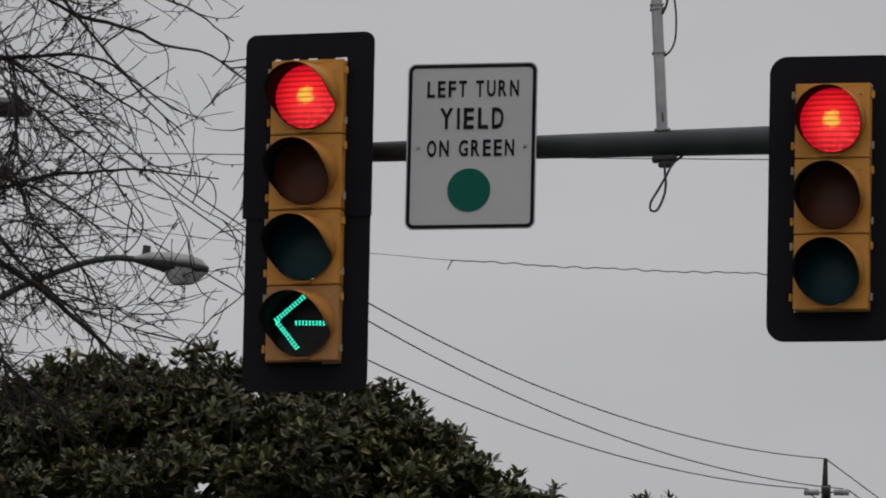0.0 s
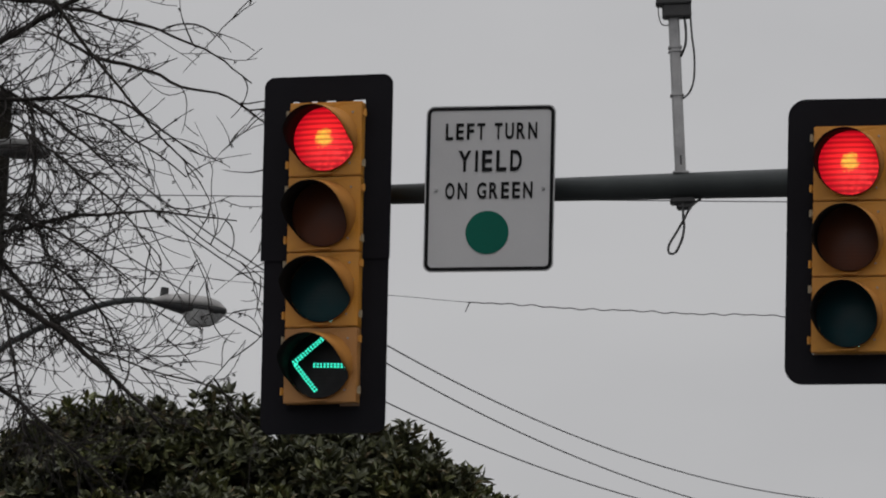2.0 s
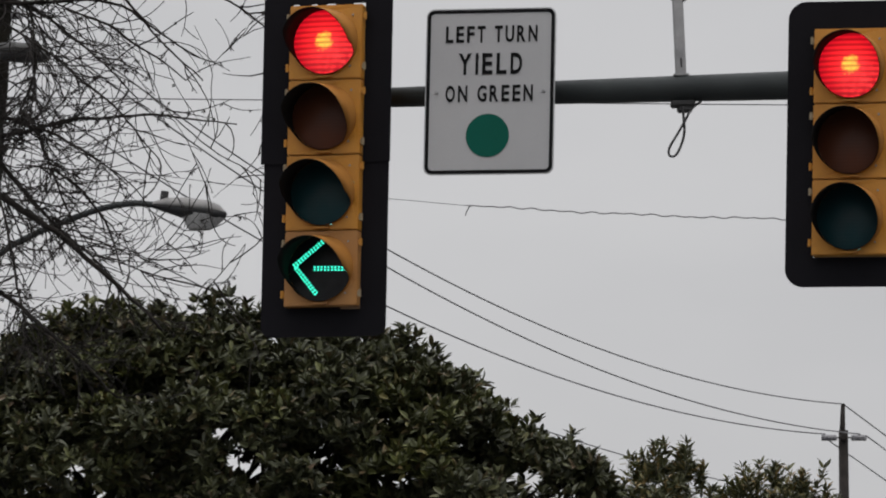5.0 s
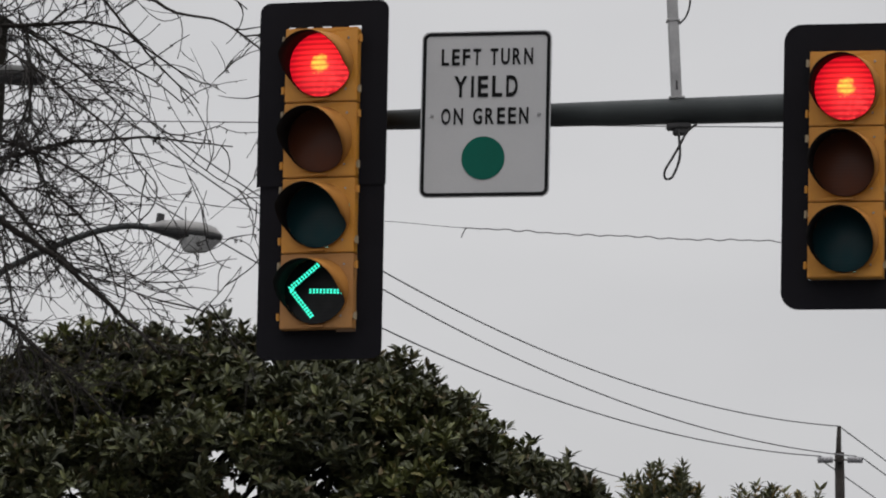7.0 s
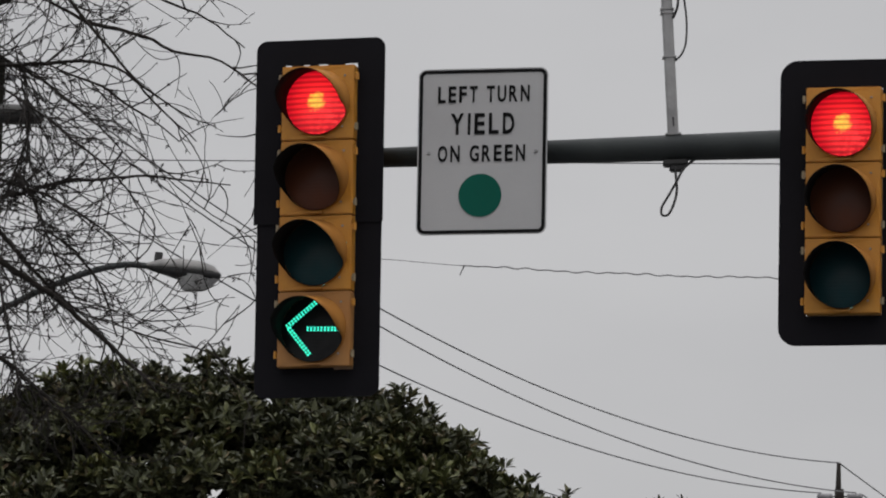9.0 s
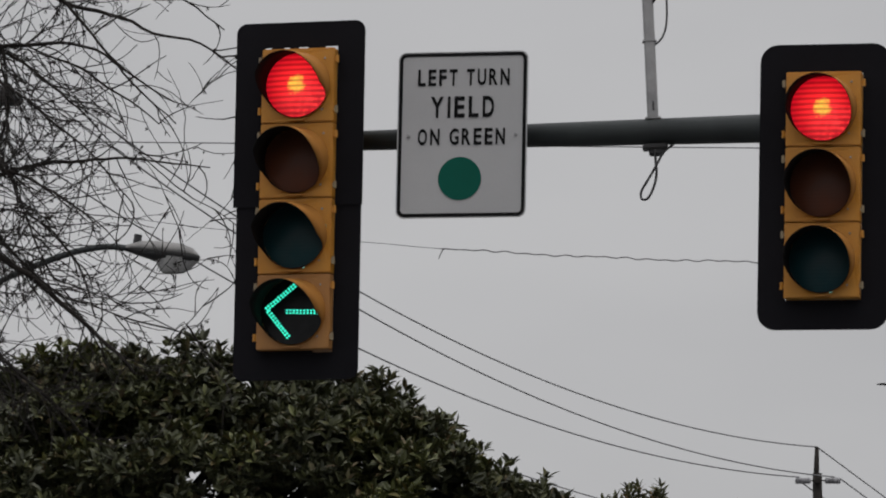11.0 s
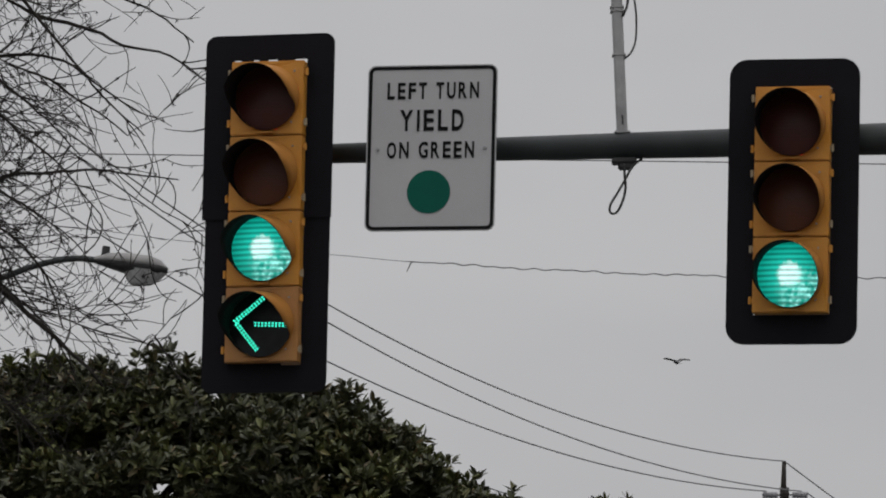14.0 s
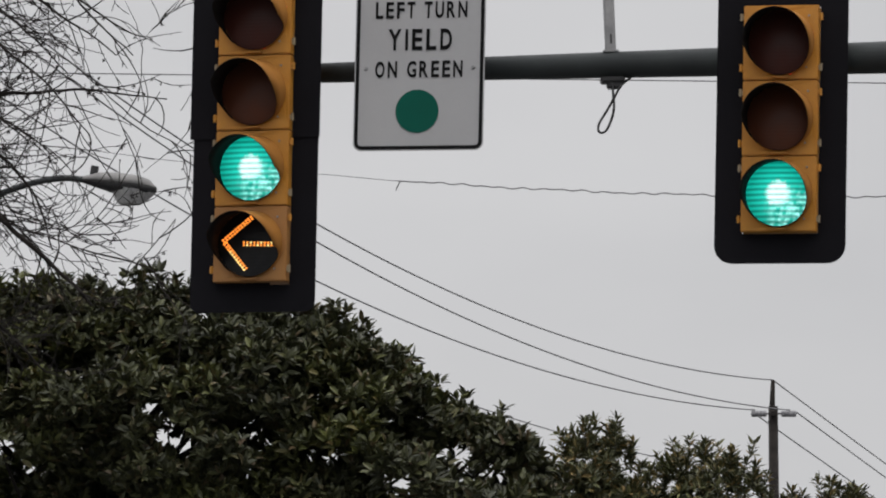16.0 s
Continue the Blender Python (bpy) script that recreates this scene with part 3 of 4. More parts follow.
def build_riser():
    base = arm_point(1.024)
    riser = thing("detector_riser", Matrix.Translation(base) @ pose(0, 0, 0, 0, -2.1, 0), "grey metal riser tube with black cables on the arm", "riser tube")
    r, arm_r = 0.029, arm_radius(1.024)
    bm = bmesh.new()
    plate(bm, rounded(0.051, 0.05, 0.012), 0.0, 1.05)
    for v in bm.verts:
        v.co = (v.co.x, v.co.z, v.co.y + arm_r - 0.01)
    bmesh.ops.recalc_face_normals(bm, faces=bm.faces)
    part("tube", bm, STEEL, riser, "square grey aluminium tube")
    bm = bmesh.new()
    box(bm, (0.003, -0.0265, arm_r + 0.058), (0.008, 0.004, 0.045), 0.001)
    part("slot", bm, RUBBER, riser)
    for z in (0.43, 0.64, 0.66):
        bm = bmesh.new()
        box(bm, (0, 0, z), (0.064, 0.058, 0.007), 0.001)
        part("band", bm, STEEL, riser)
    bm = bmesh.new()
    box(bm, (0.015, -0.01, 0.83), (0.135, 0.075, 0.062), 0.006)
    box(bm, (0.002, -0.01, 0.875), (0.165, 0.09, 0.03), 0.005)
    part("top_clamp", bm, RUBBER, riser, "dark clamp")
    bm = bmesh.new()
    box(bm, (0, 0, arm_r), (0.075, 0.07, 0.010), 0.003)
    part("saddle", bm, STEEL, riser)
    cable([(0.076, -0.03, 0.87), (0.079, -0.035, 0.72), (0.087, -0.03, 0.61), (0.080, -0.03, 0.50), (0.058, -0.03, 0.44), (0.026, -0.02, 0.41)], 0.0048, riser)
    cable([(0.050, -0.02, 0.80), (0.053, -0.03, 0.72), (0.046, -0.03, 0.66), (0.024, -0.02, 0.612)], 0.0062, riser)
    cable([(-0.072, -0.02, 0.87), (-0.070, -0.03, 0.80), (-0.055, -0.03, 0.765), (-0.026, -0.02, 0.765)], 0.0028, riser)
    # clamp and hanging loop under the arm
    bm = bmesh.new()
    box(bm, (0.004, 0, -arm_r - 0.012), (0.115, 0.08, 0.026), 0.006)
    box(bm, (0.010, 0, -arm_r - 0.036), (0.070, 0.06, 0.030), 0.006)
    part("lower_clamp", bm, RUBBER, riser, "dark clamp under the arm")
    cable([(0.089, -0.02, -arm_r - 0.004), (0.040, -0.03, -0.105), (0.008, -0.04, -0.160), (-0.032, -0.04, -0.225), (-0.070, -0.04, -0.285), (-0.071, -0.04, -0.322),
           (-0.041, -0.04, -0.320), (-0.010, -0.04, -0.262), (0.003, -0.04, -0.205), (0.002, -0.035, -0.150), (0.002, -0.03, -0.09)], 0.0062, riser, "hanging black cable loop")
    return riser


build_riser()


# ---- utility poles and lines ----
def build_pole(name, place, top, r, label, arm=True, wood=POLE_WOOD, lean=0.0):
    pole = thing(name, Matrix.Translation((place[0], place[1], 0)) @ pose(0, 0, 0, 0, lean, 0), label, "utility pole", "utility poles")
    bm = bmesh.new()
    rod(bm, (0, 0, 0), (0, 0, top - (0.55 if arm else 0.0)), r * 1.5 if arm else r * 1.15, r, 16)
    if not arm:
        # cracked, knotty wood
        bmesh.ops.delete(bm, geom=list(bm.verts), context="VERTS")
        rings = int(top / 0.06)
        v, f = tube([(0, 0, top * i / rings) for i in range(rings + 1)], [r * (1.15 - 0.15 * i / rings) for i in range(rings + 1)], 18)
        for i, co in enumerate(v):
            k = 1 + 0.16 * noise.noise(Vector((co[0] * 9, co[1] * 9, co[2] * 5))) + 0.10 * noise.noise(Vector((co[0] * 30, co[1] * 30, co[2] * 14)))
            v[i] = (co[0] * k, co[1] * k, co[2])
        made = [bm.verts.new(co) for co in v]
        for q in f:
            bm.faces.new([made[i] for i in q])
    part("pole", bm, wood, pole, "", True)
    bm = bmesh.new()
    rod(bm, (-0.03, 0, top - 0.9 if arm else top - 0.02), (0.0, 0, top), r * 0.75, r * 0.42, 12)
    part("pole_top_pin", bm, wood, pole, "", True)
    if arm:
        bm = bmesh.new()
        rod(bm, (-0.47, -r - 0.06, top - 0.72), (0.47, -r - 0.06, top - 0.72), 0.014, None, 8)
        box(bm, (0, -r - 0.03, top - 0.72), (0.12, 0.08, 0.10), 0.01)
        part("crossarm", bm, POLE_WOOD, pole, "thin steel crossarm")
        for s in (-1, 1):
            bm = bmesh.new()
            rod(bm, (s * 0.15, -r - 0.06, top - 0.72), (s * 0.46, -r - 0.06, top - 0.72), 0.058, 0.066, 12)
            for k in range(4):
                rod(bm, (s * (0.18 + 0.07 * k), -r - 0.06, top - 0.72), (s * (0.205 + 0.07 * k), -r - 0.06, top - 0.72), 0.068, 0.068, 12)
            part("insulator", bm, CERAMIC, pole, "pale grey line insulator", True)
    return pole


build_pole("utility_pole", (7.893, 109.08), 16.34, 0.098, "weathered wooden utility pole with two pale insulators")
build_pole("utility_pole", (39.7, 230.0), 16.5, 0.085, "weathered wooden utility pole down the line")
build_pole("utility_pole", (-6.99, 77.69), 18.6, 0.085, "weathered wooden utility pole behind the lamp pole")
for side_place, side_top in (((-14.7, 68.75), 16.0), ((12.0, 68.75), 14.9)):
    build_pole("utility_pole", side_place, side_top, 0.12, "plain wooden utility pole holding the span wire", False)
build_pole("utility_pole", (-4.88, 48.56), 11.95, 0.125, "dark wooden utility pole carrying street lamps", False, TAR_WOOD, 2.8)


def build_line(name, a, b, sag, r, label, steps=48, wobble=0.0):
    a, b = Vector(a), Vector(b)
    pts = []
    for i in range(steps + 1):
        t = i / steps
        p = a.lerp(b, t)
        p.z -= 4 * sag * t * (1 - t) - wobble * (math.sin(i * 1.9) + 0.5 * math.sin(i * 4.3))
        pts.append(p - a)
    v, f = tube(pts, [r] * len(pts), 5)
    ob = from_arrays(name, v, f, WIRE_GREY, None, "", True)
    ob.matrix_basis = Matrix.Translation(a)
    return tagged(ob, label, "cable", "overhead lines")


build_line("overhead_wire", (7.893, 109.08, 16.342), (-6.99, 77.69, 18.57), 1.40, 0.014, "grey overhead wire running from pole top to pole top")
build_line("overhead_wire", (8.231, 108.95, 15.699), (-6.99, 77.55, 18.28), 1.38, 0.014, "grey overhead wire tied to an insulator on the crossarm")
build_line("overhead_wire", (7.508, 108.95, 15.699), (-6.99, 77.55, 17.10), 1.17, 0.014, "grey overhead wire tied to an insulator on the crossarm")
build_line("overhead_wire", (7.893, 109.00, 14.298), (-6.99, 77.55, 15.51), 0.82, 0.012, "low grey overhead cable behind the evergreen tree")
build_line("overhead_wire", (7.893, 109.08, 16.342), (39.7, 230.0, 16.5), 0.3, 0.014, "grey overhead wire running on to the next pole")
build_line("overhead_wire", (8.36, 108.95, 15.66), (40.1, 230.0, 15.8), 0.3, 0.014, "grey overhead wire running on to the next pole")
build_line("overhead_wire", (7.45, 108.95, 15.66), (39.2, 230.0, 15.8), 0.3, 0.014, "grey overhead wire running on to the next pole")
build_line("span_wire", (-14.7, 68.7, 15.02), (12.0, 68.7, 14.74), 0.02, 0.008, "thin straight span wire across the sky")


def build_twisted_wire():
    """A thin crimped service wire with a loose end at a splice."""
    a, b = Vector((-14.7, 68.7, 15.88)), Vector((12.0, 68.7, 13.51))
    wire = thing("service_wire", Matrix.Translation(a), "thin crimped service wire with a loose end", "cable", "overhead lines")
    pts = []
    for i in range(531):
        t = i / 530
        p = a.lerp(b, t)
        p.z -= 4 * 1.108 * t * (1 - t)
        calm = min(1.0, max(0.0, (p.x - 0.1) * 3))
        p.z += 0.008 * calm * (math.sin(i * 1.2) + 0.6 * math.sin(i * 0.83 + 1)) + 0.006 * math.sin(i * 0.21)
        pts.append(p - a)
    v, f = tube(pts, [0.0045 if p.x + a.x < 0.1 else 0.0085 for p in pts], 5)
    from_arrays("wire", v, f, WIRE_GREY, wire)
    k = min(range(len(pts)), key=lambda i: abs(pts[i].x + a.x - 0.12))
    q = pts[k]
    v, f = tube([q + Vector((0.03, 0, 0.0)), q + Vector((0.0, -0.01, -0.02)), q + Vector((-0.035, -0.01, -0.09)), q + Vector((-0.05, -0.01, -0.135))], [0.008, 0.009, 0.008, 0.006], 5)
    from_arrays("loose_end", v, f, WIRE_GREY, wire)


build_twisted_wire()


# ---- street lamps ----
def build_street_lamp(place, turn, dark, arm_points, label):
    """A cobra-head lamp: place is the neck of the head, which points along its +x."""
    lamp = thing("street_lamp", pose(*place, 0, 7.5, turn), label, "street lamp", "street lamps on the pole")
    paint = LAMP_SHADED if dark else LAMP_GREY
    # lofted head
    loops = ((0.0, 0.030, 0.030, 0.0), (0.05, 0.065, 0.046, 0.0), (0.14, 0.12, 0.080, 0.0), (0.30, 0.15, 0.100, 0.0), (0.50, 0.15, 0.100, -0.002), (0.61, 0.12, 0.075, -0.008), (0.665, 0.06, 0.03, -0.015))
    verts, faces, n = [], [], 16
    for x, hw, hh, zc in loops:
        for k in range(n):
            a = 2 * math.pi * k / n
            z = math.sin(a)
            verts.append((x, hw * math.cos(a), zc + (hh * z if z > 0 else 0.35 * hh * z)))
    for i in range(len(loops) - 1):
        for k in range(n):
            a, b = i * n + k, i * n + (k + 1) % n
            faces.append((a, b, b + n, a + n))
    faces += [tuple(range(n)), tuple(reversed(range((len(loops) - 1) * n, len(loops) * n)))]
    from_arrays("lamp_head", verts, faces, paint, lamp, "grey painted cobra-head housing", True)
    deep = 0.25 if dark else 1.0
    verts, faces = [], []
    for j in range(6):
        u = j / 5
        r = 1 - 0.40 * u - 0.10 * u ** 4
        for k in range(20):
            a = 2 * math.pi * k / 20
            rib = 1 + 0.03 * (-1) ** k
            verts.append((0.470 - 0.015 * u + 0.198 * r * rib * math.cos(a), 0.135 * r * rib * math.sin(a), -0.045 - 0.130 * deep * u + 0.01 * u * math.cos(a)))
    for j in range(5):
        for k in range(20):
            a, b = j * 20 + k, j * 20 + (k + 1) % 20
            faces.append((b, a, a + 20, b + 20))
    faces.append(tuple(range(100, 120)))
    from_arrays("refractor", verts, faces, LAMP_SHADED if dark else GLASS_GREY, lamp, "ribbed glass refractor bowl")
    # door under the head, deepening from the neck to the bowl
    verts, faces, n = [], [], 12
    for x, hw, low in ((0.0, 0.024, -0.030), (0.10, 0.06, -0.050), (0.22, 0.115, -0.070), (0.27, 0.135, -0.082), (0.60, 0.140, -0.070), (0.665, 0.075, -0.045), (0.675, 0.04, -0.03)):
        for k in range(n):
            a = 2 * math.pi * k / n
            z = math.sin(a)
            verts.append((x, hw * math.cos(a), 0.006 * z if z > 0 else low * min(1.0, -1.6 * z)))
    for i in range(6):
        for k in range(n):
            a, b = i * n + k, i * n + (k + 1) % n
            faces.append((a, b, b + n, a + n))
    faces += [tuple(range(n)), tuple(reversed(range(6 * n, 7 * n)))]
    from_arrays("lamp_door", verts, faces, RUBBER, lamp, "dark door under the head", True)
    bm = bmesh.new()
    rod(bm, (0.095, 0, 0.050), (0.095, 0, 0.132), 0.038, 0.036, 14)
    part("photocell", bm, RUBBER, lamp, "small black photocell")
    p = smooth_path(arm_points, 6)
    v, f = tube(p, [0.030] * len(p), 10)
    from_arrays("lamp_arm", v, f, ARM_STEEL, lamp, "curved dark steel arm", True)
    return lamp


build_street_lamp((-2.775, 47.28, 9.745), -4.0, False,
                  [(0.02, 0, 0), (-0.2, 0.0, -0.015), (-0.5, 0.05, -0.10), (-0.9, 0.2, -0.27), (-1.30, 0.6, -0.42), (-1.60, 1.22, -0.50)],
                  "grey cobra-head street lamp on a curved arm")
build_street_lamp((-4.40, 48.30, 11.36), -25.0, True, [(0.02, 0, 0), (-0.06, 0.02, -0.01), (-0.12, 0.06, -0.02)],
                  "shaded cobra-head street lamp close to its pole")


# ---- bare tree ----
def limb_tube(points, r0, r1, n=6, steps=4):
    p = smooth_path(points, steps)
    m = len(p) - 1
    return p, tube(p, [r0 + (r1 - r0) * i / m for i in range(m + 1)], n)


def build_bare_tree():
    rnd = random.Random(11)
    here = Vector((-4.75, 39.6, 0))
    tree = thing("bare_tree", Matrix.Translation(here), "leafless winter tree with dark tangled branches and dry pods", "tree")
    p, (v, f) = limb_tube([(0, 0, 0), (0.05, 0.02, 3), (-0.05, 0.05, 6.5), (0.02, 0.0, 9.0), (0.15, -0.1, 11.5), (0.3, 0.1, 13)], 0.26, 0.05, 14)
    from_arrays("trunk", v, f, BARK, tree, "", True)
    twigs, pods = [], []

    def twig(start, way, length, r, depth):
        """A thin bowed shoot with side shoots; dry pods hang on some."""
        pts, d = [start], way.normalized()
        bend = Vector((rnd.uniform(-1.3, 1.3), rnd.uniform(-0.4, 0.4), rnd.uniform(-1.2, 1.2)))
        steps = max(4, int(length / 0.07))
        for i in range(steps):
            d = (d + bend * (0.9 / steps) + Vector((rnd.gauss(0, 0.09), rnd.gauss(0, 0.09), rnd.gauss(0, 0.09)))).normalized()
            pts.append(pts[-1] + d * (length / steps))
        twigs.append(tube(pts, [r + (0.003 - r) * i / steps for i in range(steps + 1)], 4))
        if depth > 0:
            for _ in range(rnd.choice((0, 1, 1, 2))):
                k = rnd.randrange(1, steps)
                side = Vector((rnd.gauss(0, 1), rnd.gauss(0, 0.7), rnd.gauss(-0.1, 1))).normalized()
                twig(pts[k], (pts[k] - pts[k - 1]).normalized() * 0.9 + side * 0.8, length * rnd.uniform(0.35, 0.7), max(0.003, r * 0.62), depth - 1)
        for _ in range(rnd.choice((0, 0, 1, 1, 2))):
            k = rnd.randrange(1, steps + 1)
            pods.append((pts[k], rnd.uniform(0.010, 0.029), rnd.random()))

    def grow(x, z, y, r0, r1, length, *headings):
        """A limb from (x, z) at the depth y that turns through the headings, in degrees over the level, towards +x."""
        steps = max(8, int(length / 0.09))
        p, at = [], Vector((x - here.x, y if x > -4.7 else 0.0, z))
        for i in range(steps + 1):
            p.append(at.copy())
            a = radians(float(np.interp(i / steps, np.linspace(0, 1, len(headings)), headings)) + 9 * noise.noise(Vector((x * 3, z * 3, i * 0.35))) + 14 * noise.noise(Vector((z * 5, x * 5, i * 1.1))))
            at = at + Vector((math.cos(a), 0.25 * noise.noise(Vector((i * 0.2, x, z))), math.sin(a))) * (length / steps)
            if x <= -4.7 and i < 8:
                at.y += y / 8
        v, f = tube(p, [(r0 + (r1 - r0) * (i / steps) ** 0.8) * (1.0 if x <= -4.7 else min(1.0, 0.25 + 0.11 * i)) for i in range(steps + 1)], 7)
        from_arrays("limb", v, f, BARK, tree, "", True)
        for i in range(2, steps + 1):
            px, pz = p[i].x + here.x, p[i].z
            if px < -2.95:
                crowd = (2, 3, 3, 4, 4) if pz < 9.5 else (2, 2, 3, 3)
            elif px < -2.3:
                crowd = (0, 1, 1, 2, 2) if pz < 9.3 else (0, 0, 1, 1, 2)
            else:
                crowd = (0, 0, 0, 1, 1)
            for _ in range(rnd.choice(crowd)):
                along = (p[i] - p[i - 1]).normalized()
                side = Vector((rnd.gauss(0.1, 0.9), rnd.gauss(0, 0.6), rnd.gauss(0.0, 0.9))).normalized()
                twig(p[i], along * 0.9 + side, rnd.uniform(0.2, 0.75), rnd.uniform(0.0048, 0.0085), 2 if px < -2.5 and rnd.random() < 0.6 else 1)

    # the main limbs, from the top down
    grow(-4.75, 11.75, -0.4, 0.036, 0.005, 3.85, -8, -30, -48, -50, -48, -42)
    grow(-4.75, 10.9, 0.5, 0.034, 0.005, 3.3, 8, 0, -8, -20, -42)
    grow(-4.75, 9.6, -0.1, 0.046, 0.014, 2.8, 33, 30, 27, 25)
    grow(-3.23, 10.51, -0.1, 0.024, 0.005, 2.05, -31, -25, 0, -30, -8, -42, -30)
    grow(-4.75, 10.04, 0.2, 0.032, 0.006, 2.9, 2, 2, 2, 2, -38, -32)
    grow(-3.2, 10.03, 0.1, 0.018, 0.005, 1.3, -27, -27, -35, -42)
    grow(-2.58, 10.06, 0.2, 0.010, 0.004, 0.8, -72, -72, -70)
    grow(-4.75, 8.55, 0.4, 0.034, 0.005, 3.15, 22, 20, 14, 8, -2, -12)
    grow(-4.75, 9.25, 0.3, 0.042, 0.006, 2.5, 5, -12, -35, -48, -42, -38)
    grow(-4.75, 8.75, -0.2, 0.046, 0.012, 2.95, 0, -12, -28, -32, -45, -48)
    grow(-4.75, 8.0, 0.5, 0.032, 0.008, 2.5, 10, 0, -25, -42, -45, -52)
    grow(-4.75, 7.4, -0.6, 0.028, 0.006, 2.0, 20, 40, 65, 70)
    grow(-4.75, 10.3, 0.6, 0.028, 0.005, 2.6, 10, -10, -30, -40, -45)
    grow(-4.75, 9.0, 0.2, 0.032, 0.005, 2.4, 20, 5, -10, -30, -45)
    # side limbs
    grow(-3.45, 9.75, -0.3, 0.016, 0.005, 1.6, -35, -40, -45)
    grow(-3.4, 10.3, 0.3, 0.014, 0.004, 1.2, -75, -85, -95)
    grow(-2.66, 7.98, -0.2, 0.014, 0.005, 0.95, -20, -15, -22)
    grow(-3.3, 10.0, 0.2, 0.016, 0.008, 0.95, -80, -100, -110)
    grow(-3.5, 8.55, -0.6, 0.018, 0.006, 1.35, -70, -80, -92)
    grow(-3.4, 8.8, 0.5, 0.018, 0.006, 1.3, 0, -40, -62, -80)
    grow(-3.3, 9.1, 0.1, 0.014, 0.005, 1.1, -60, -75, -50)
    # long bowed shoots at the rim
    grow(-2.1, 10.1, -0.3, 0.008, 0.003, 1.0, 45, 48, 40, 20)
    grow(-1.9, 9.45, 0.1, 0.007, 0.003, 0.62, 62, 45, 25, 15)
    grow(-1.47, 9.67, 0.0, 0.006, 0.003, 0.65, -80, -90, -102)
    grow(-2.4, 9.28, -0.3, 0.008, 0.003, 1.35, -48, -45, -32, -50)
    grow(-2.2, 7.5, 0.1, 0.008, 0.003, 0.85, 45, 47, 47)
    grow(-2.6, 7.86, 0.3, 0.008, 0.003, 1.15, 47, 42, 60, 80)
    grow(-2.42, 8.4, -0.1, 0.008, 0.003, 0.8, -38, -28, 15, 50)
    grow(-1.86, 8.42, -0.2, 0.007, 0.003, 0.62, 45, 42, 60)
    grow(-2.24, 9.18, 0.4, 0.008, 0.003, 0.9, -50, -70, -85)
    grow(-2.0, 9.7, -0.4, 0.007, 0.003, 0.8, -65, -75, -95, -110)
    # the long shoots singly, the fine rest as one tangle
    twigs.sort(key=lambda piece: -len(piece[0]))
    for v, f in twigs[:280]:
        from_arrays("twig", v, f, TWIG, tree)
    tagged(from_arrays("twig_tangle", *gather(twigs[280:]), TWIG, tree, "tangle of thin bare twigs"), kind="stuff")
    # three slim keys on one stalk
    keys = []
    for lean, long_ in ((-0.5, 1.5), (0.05, 1.9), (0.55, 1.3)):
        m = pose(0, 0, 0, 12 * lean, math.degrees(-lean), 40 * lean)
        shape = [(0, 0, 0), (0.22, 0, -0.6 * long_), (0, 0, -long_), (-0.22, 0, -0.6 * long_), (0, 0.12, -0.55 * long_), (0, -0.12, -0.55 * long_)]
        keys.append(([tuple(m @ Vector(c)) for c in shape], [(0, 1, 4), (1, 2, 4), (2, 3, 4), (3, 0, 4), (1, 0, 5), (2, 1, 5), (3, 2, 5), (0, 3, 5)]))
    pod = gather(keys)
    first = None
    for q, size, turn in pods[:290]:
        if first is None:
            ob = first = from_arrays("dry_pod", *pod, BARK, tree)
        else:
            ob = new("dry_pod", first.data)
            ob.parent = tree
        ob.matrix_basis = Matrix.Translation(q) @ pose(0, 0, 0, 40 * math.sin(turn * 17), 45 * math.sin(turn * 29), turn * 360) @ Matrix.Scale(size, 4)
    rest = []
    for q, size, turn in pods[290:]:
        m = Matrix.Translation(q) @ pose(0, 0, 0, 40 * math.sin(turn * 17), 45 * math.sin(turn * 29), turn * 360) @ Matrix.Scale(size, 4)
        rest.append(([tuple(m @ Vector(c)) for c in pod[0]], pod[1]))
    tagged(from_arrays("pod_litter", *gather(rest), BARK, tree, "many small dry pods"), kind="stuff")


build_bare_tree()


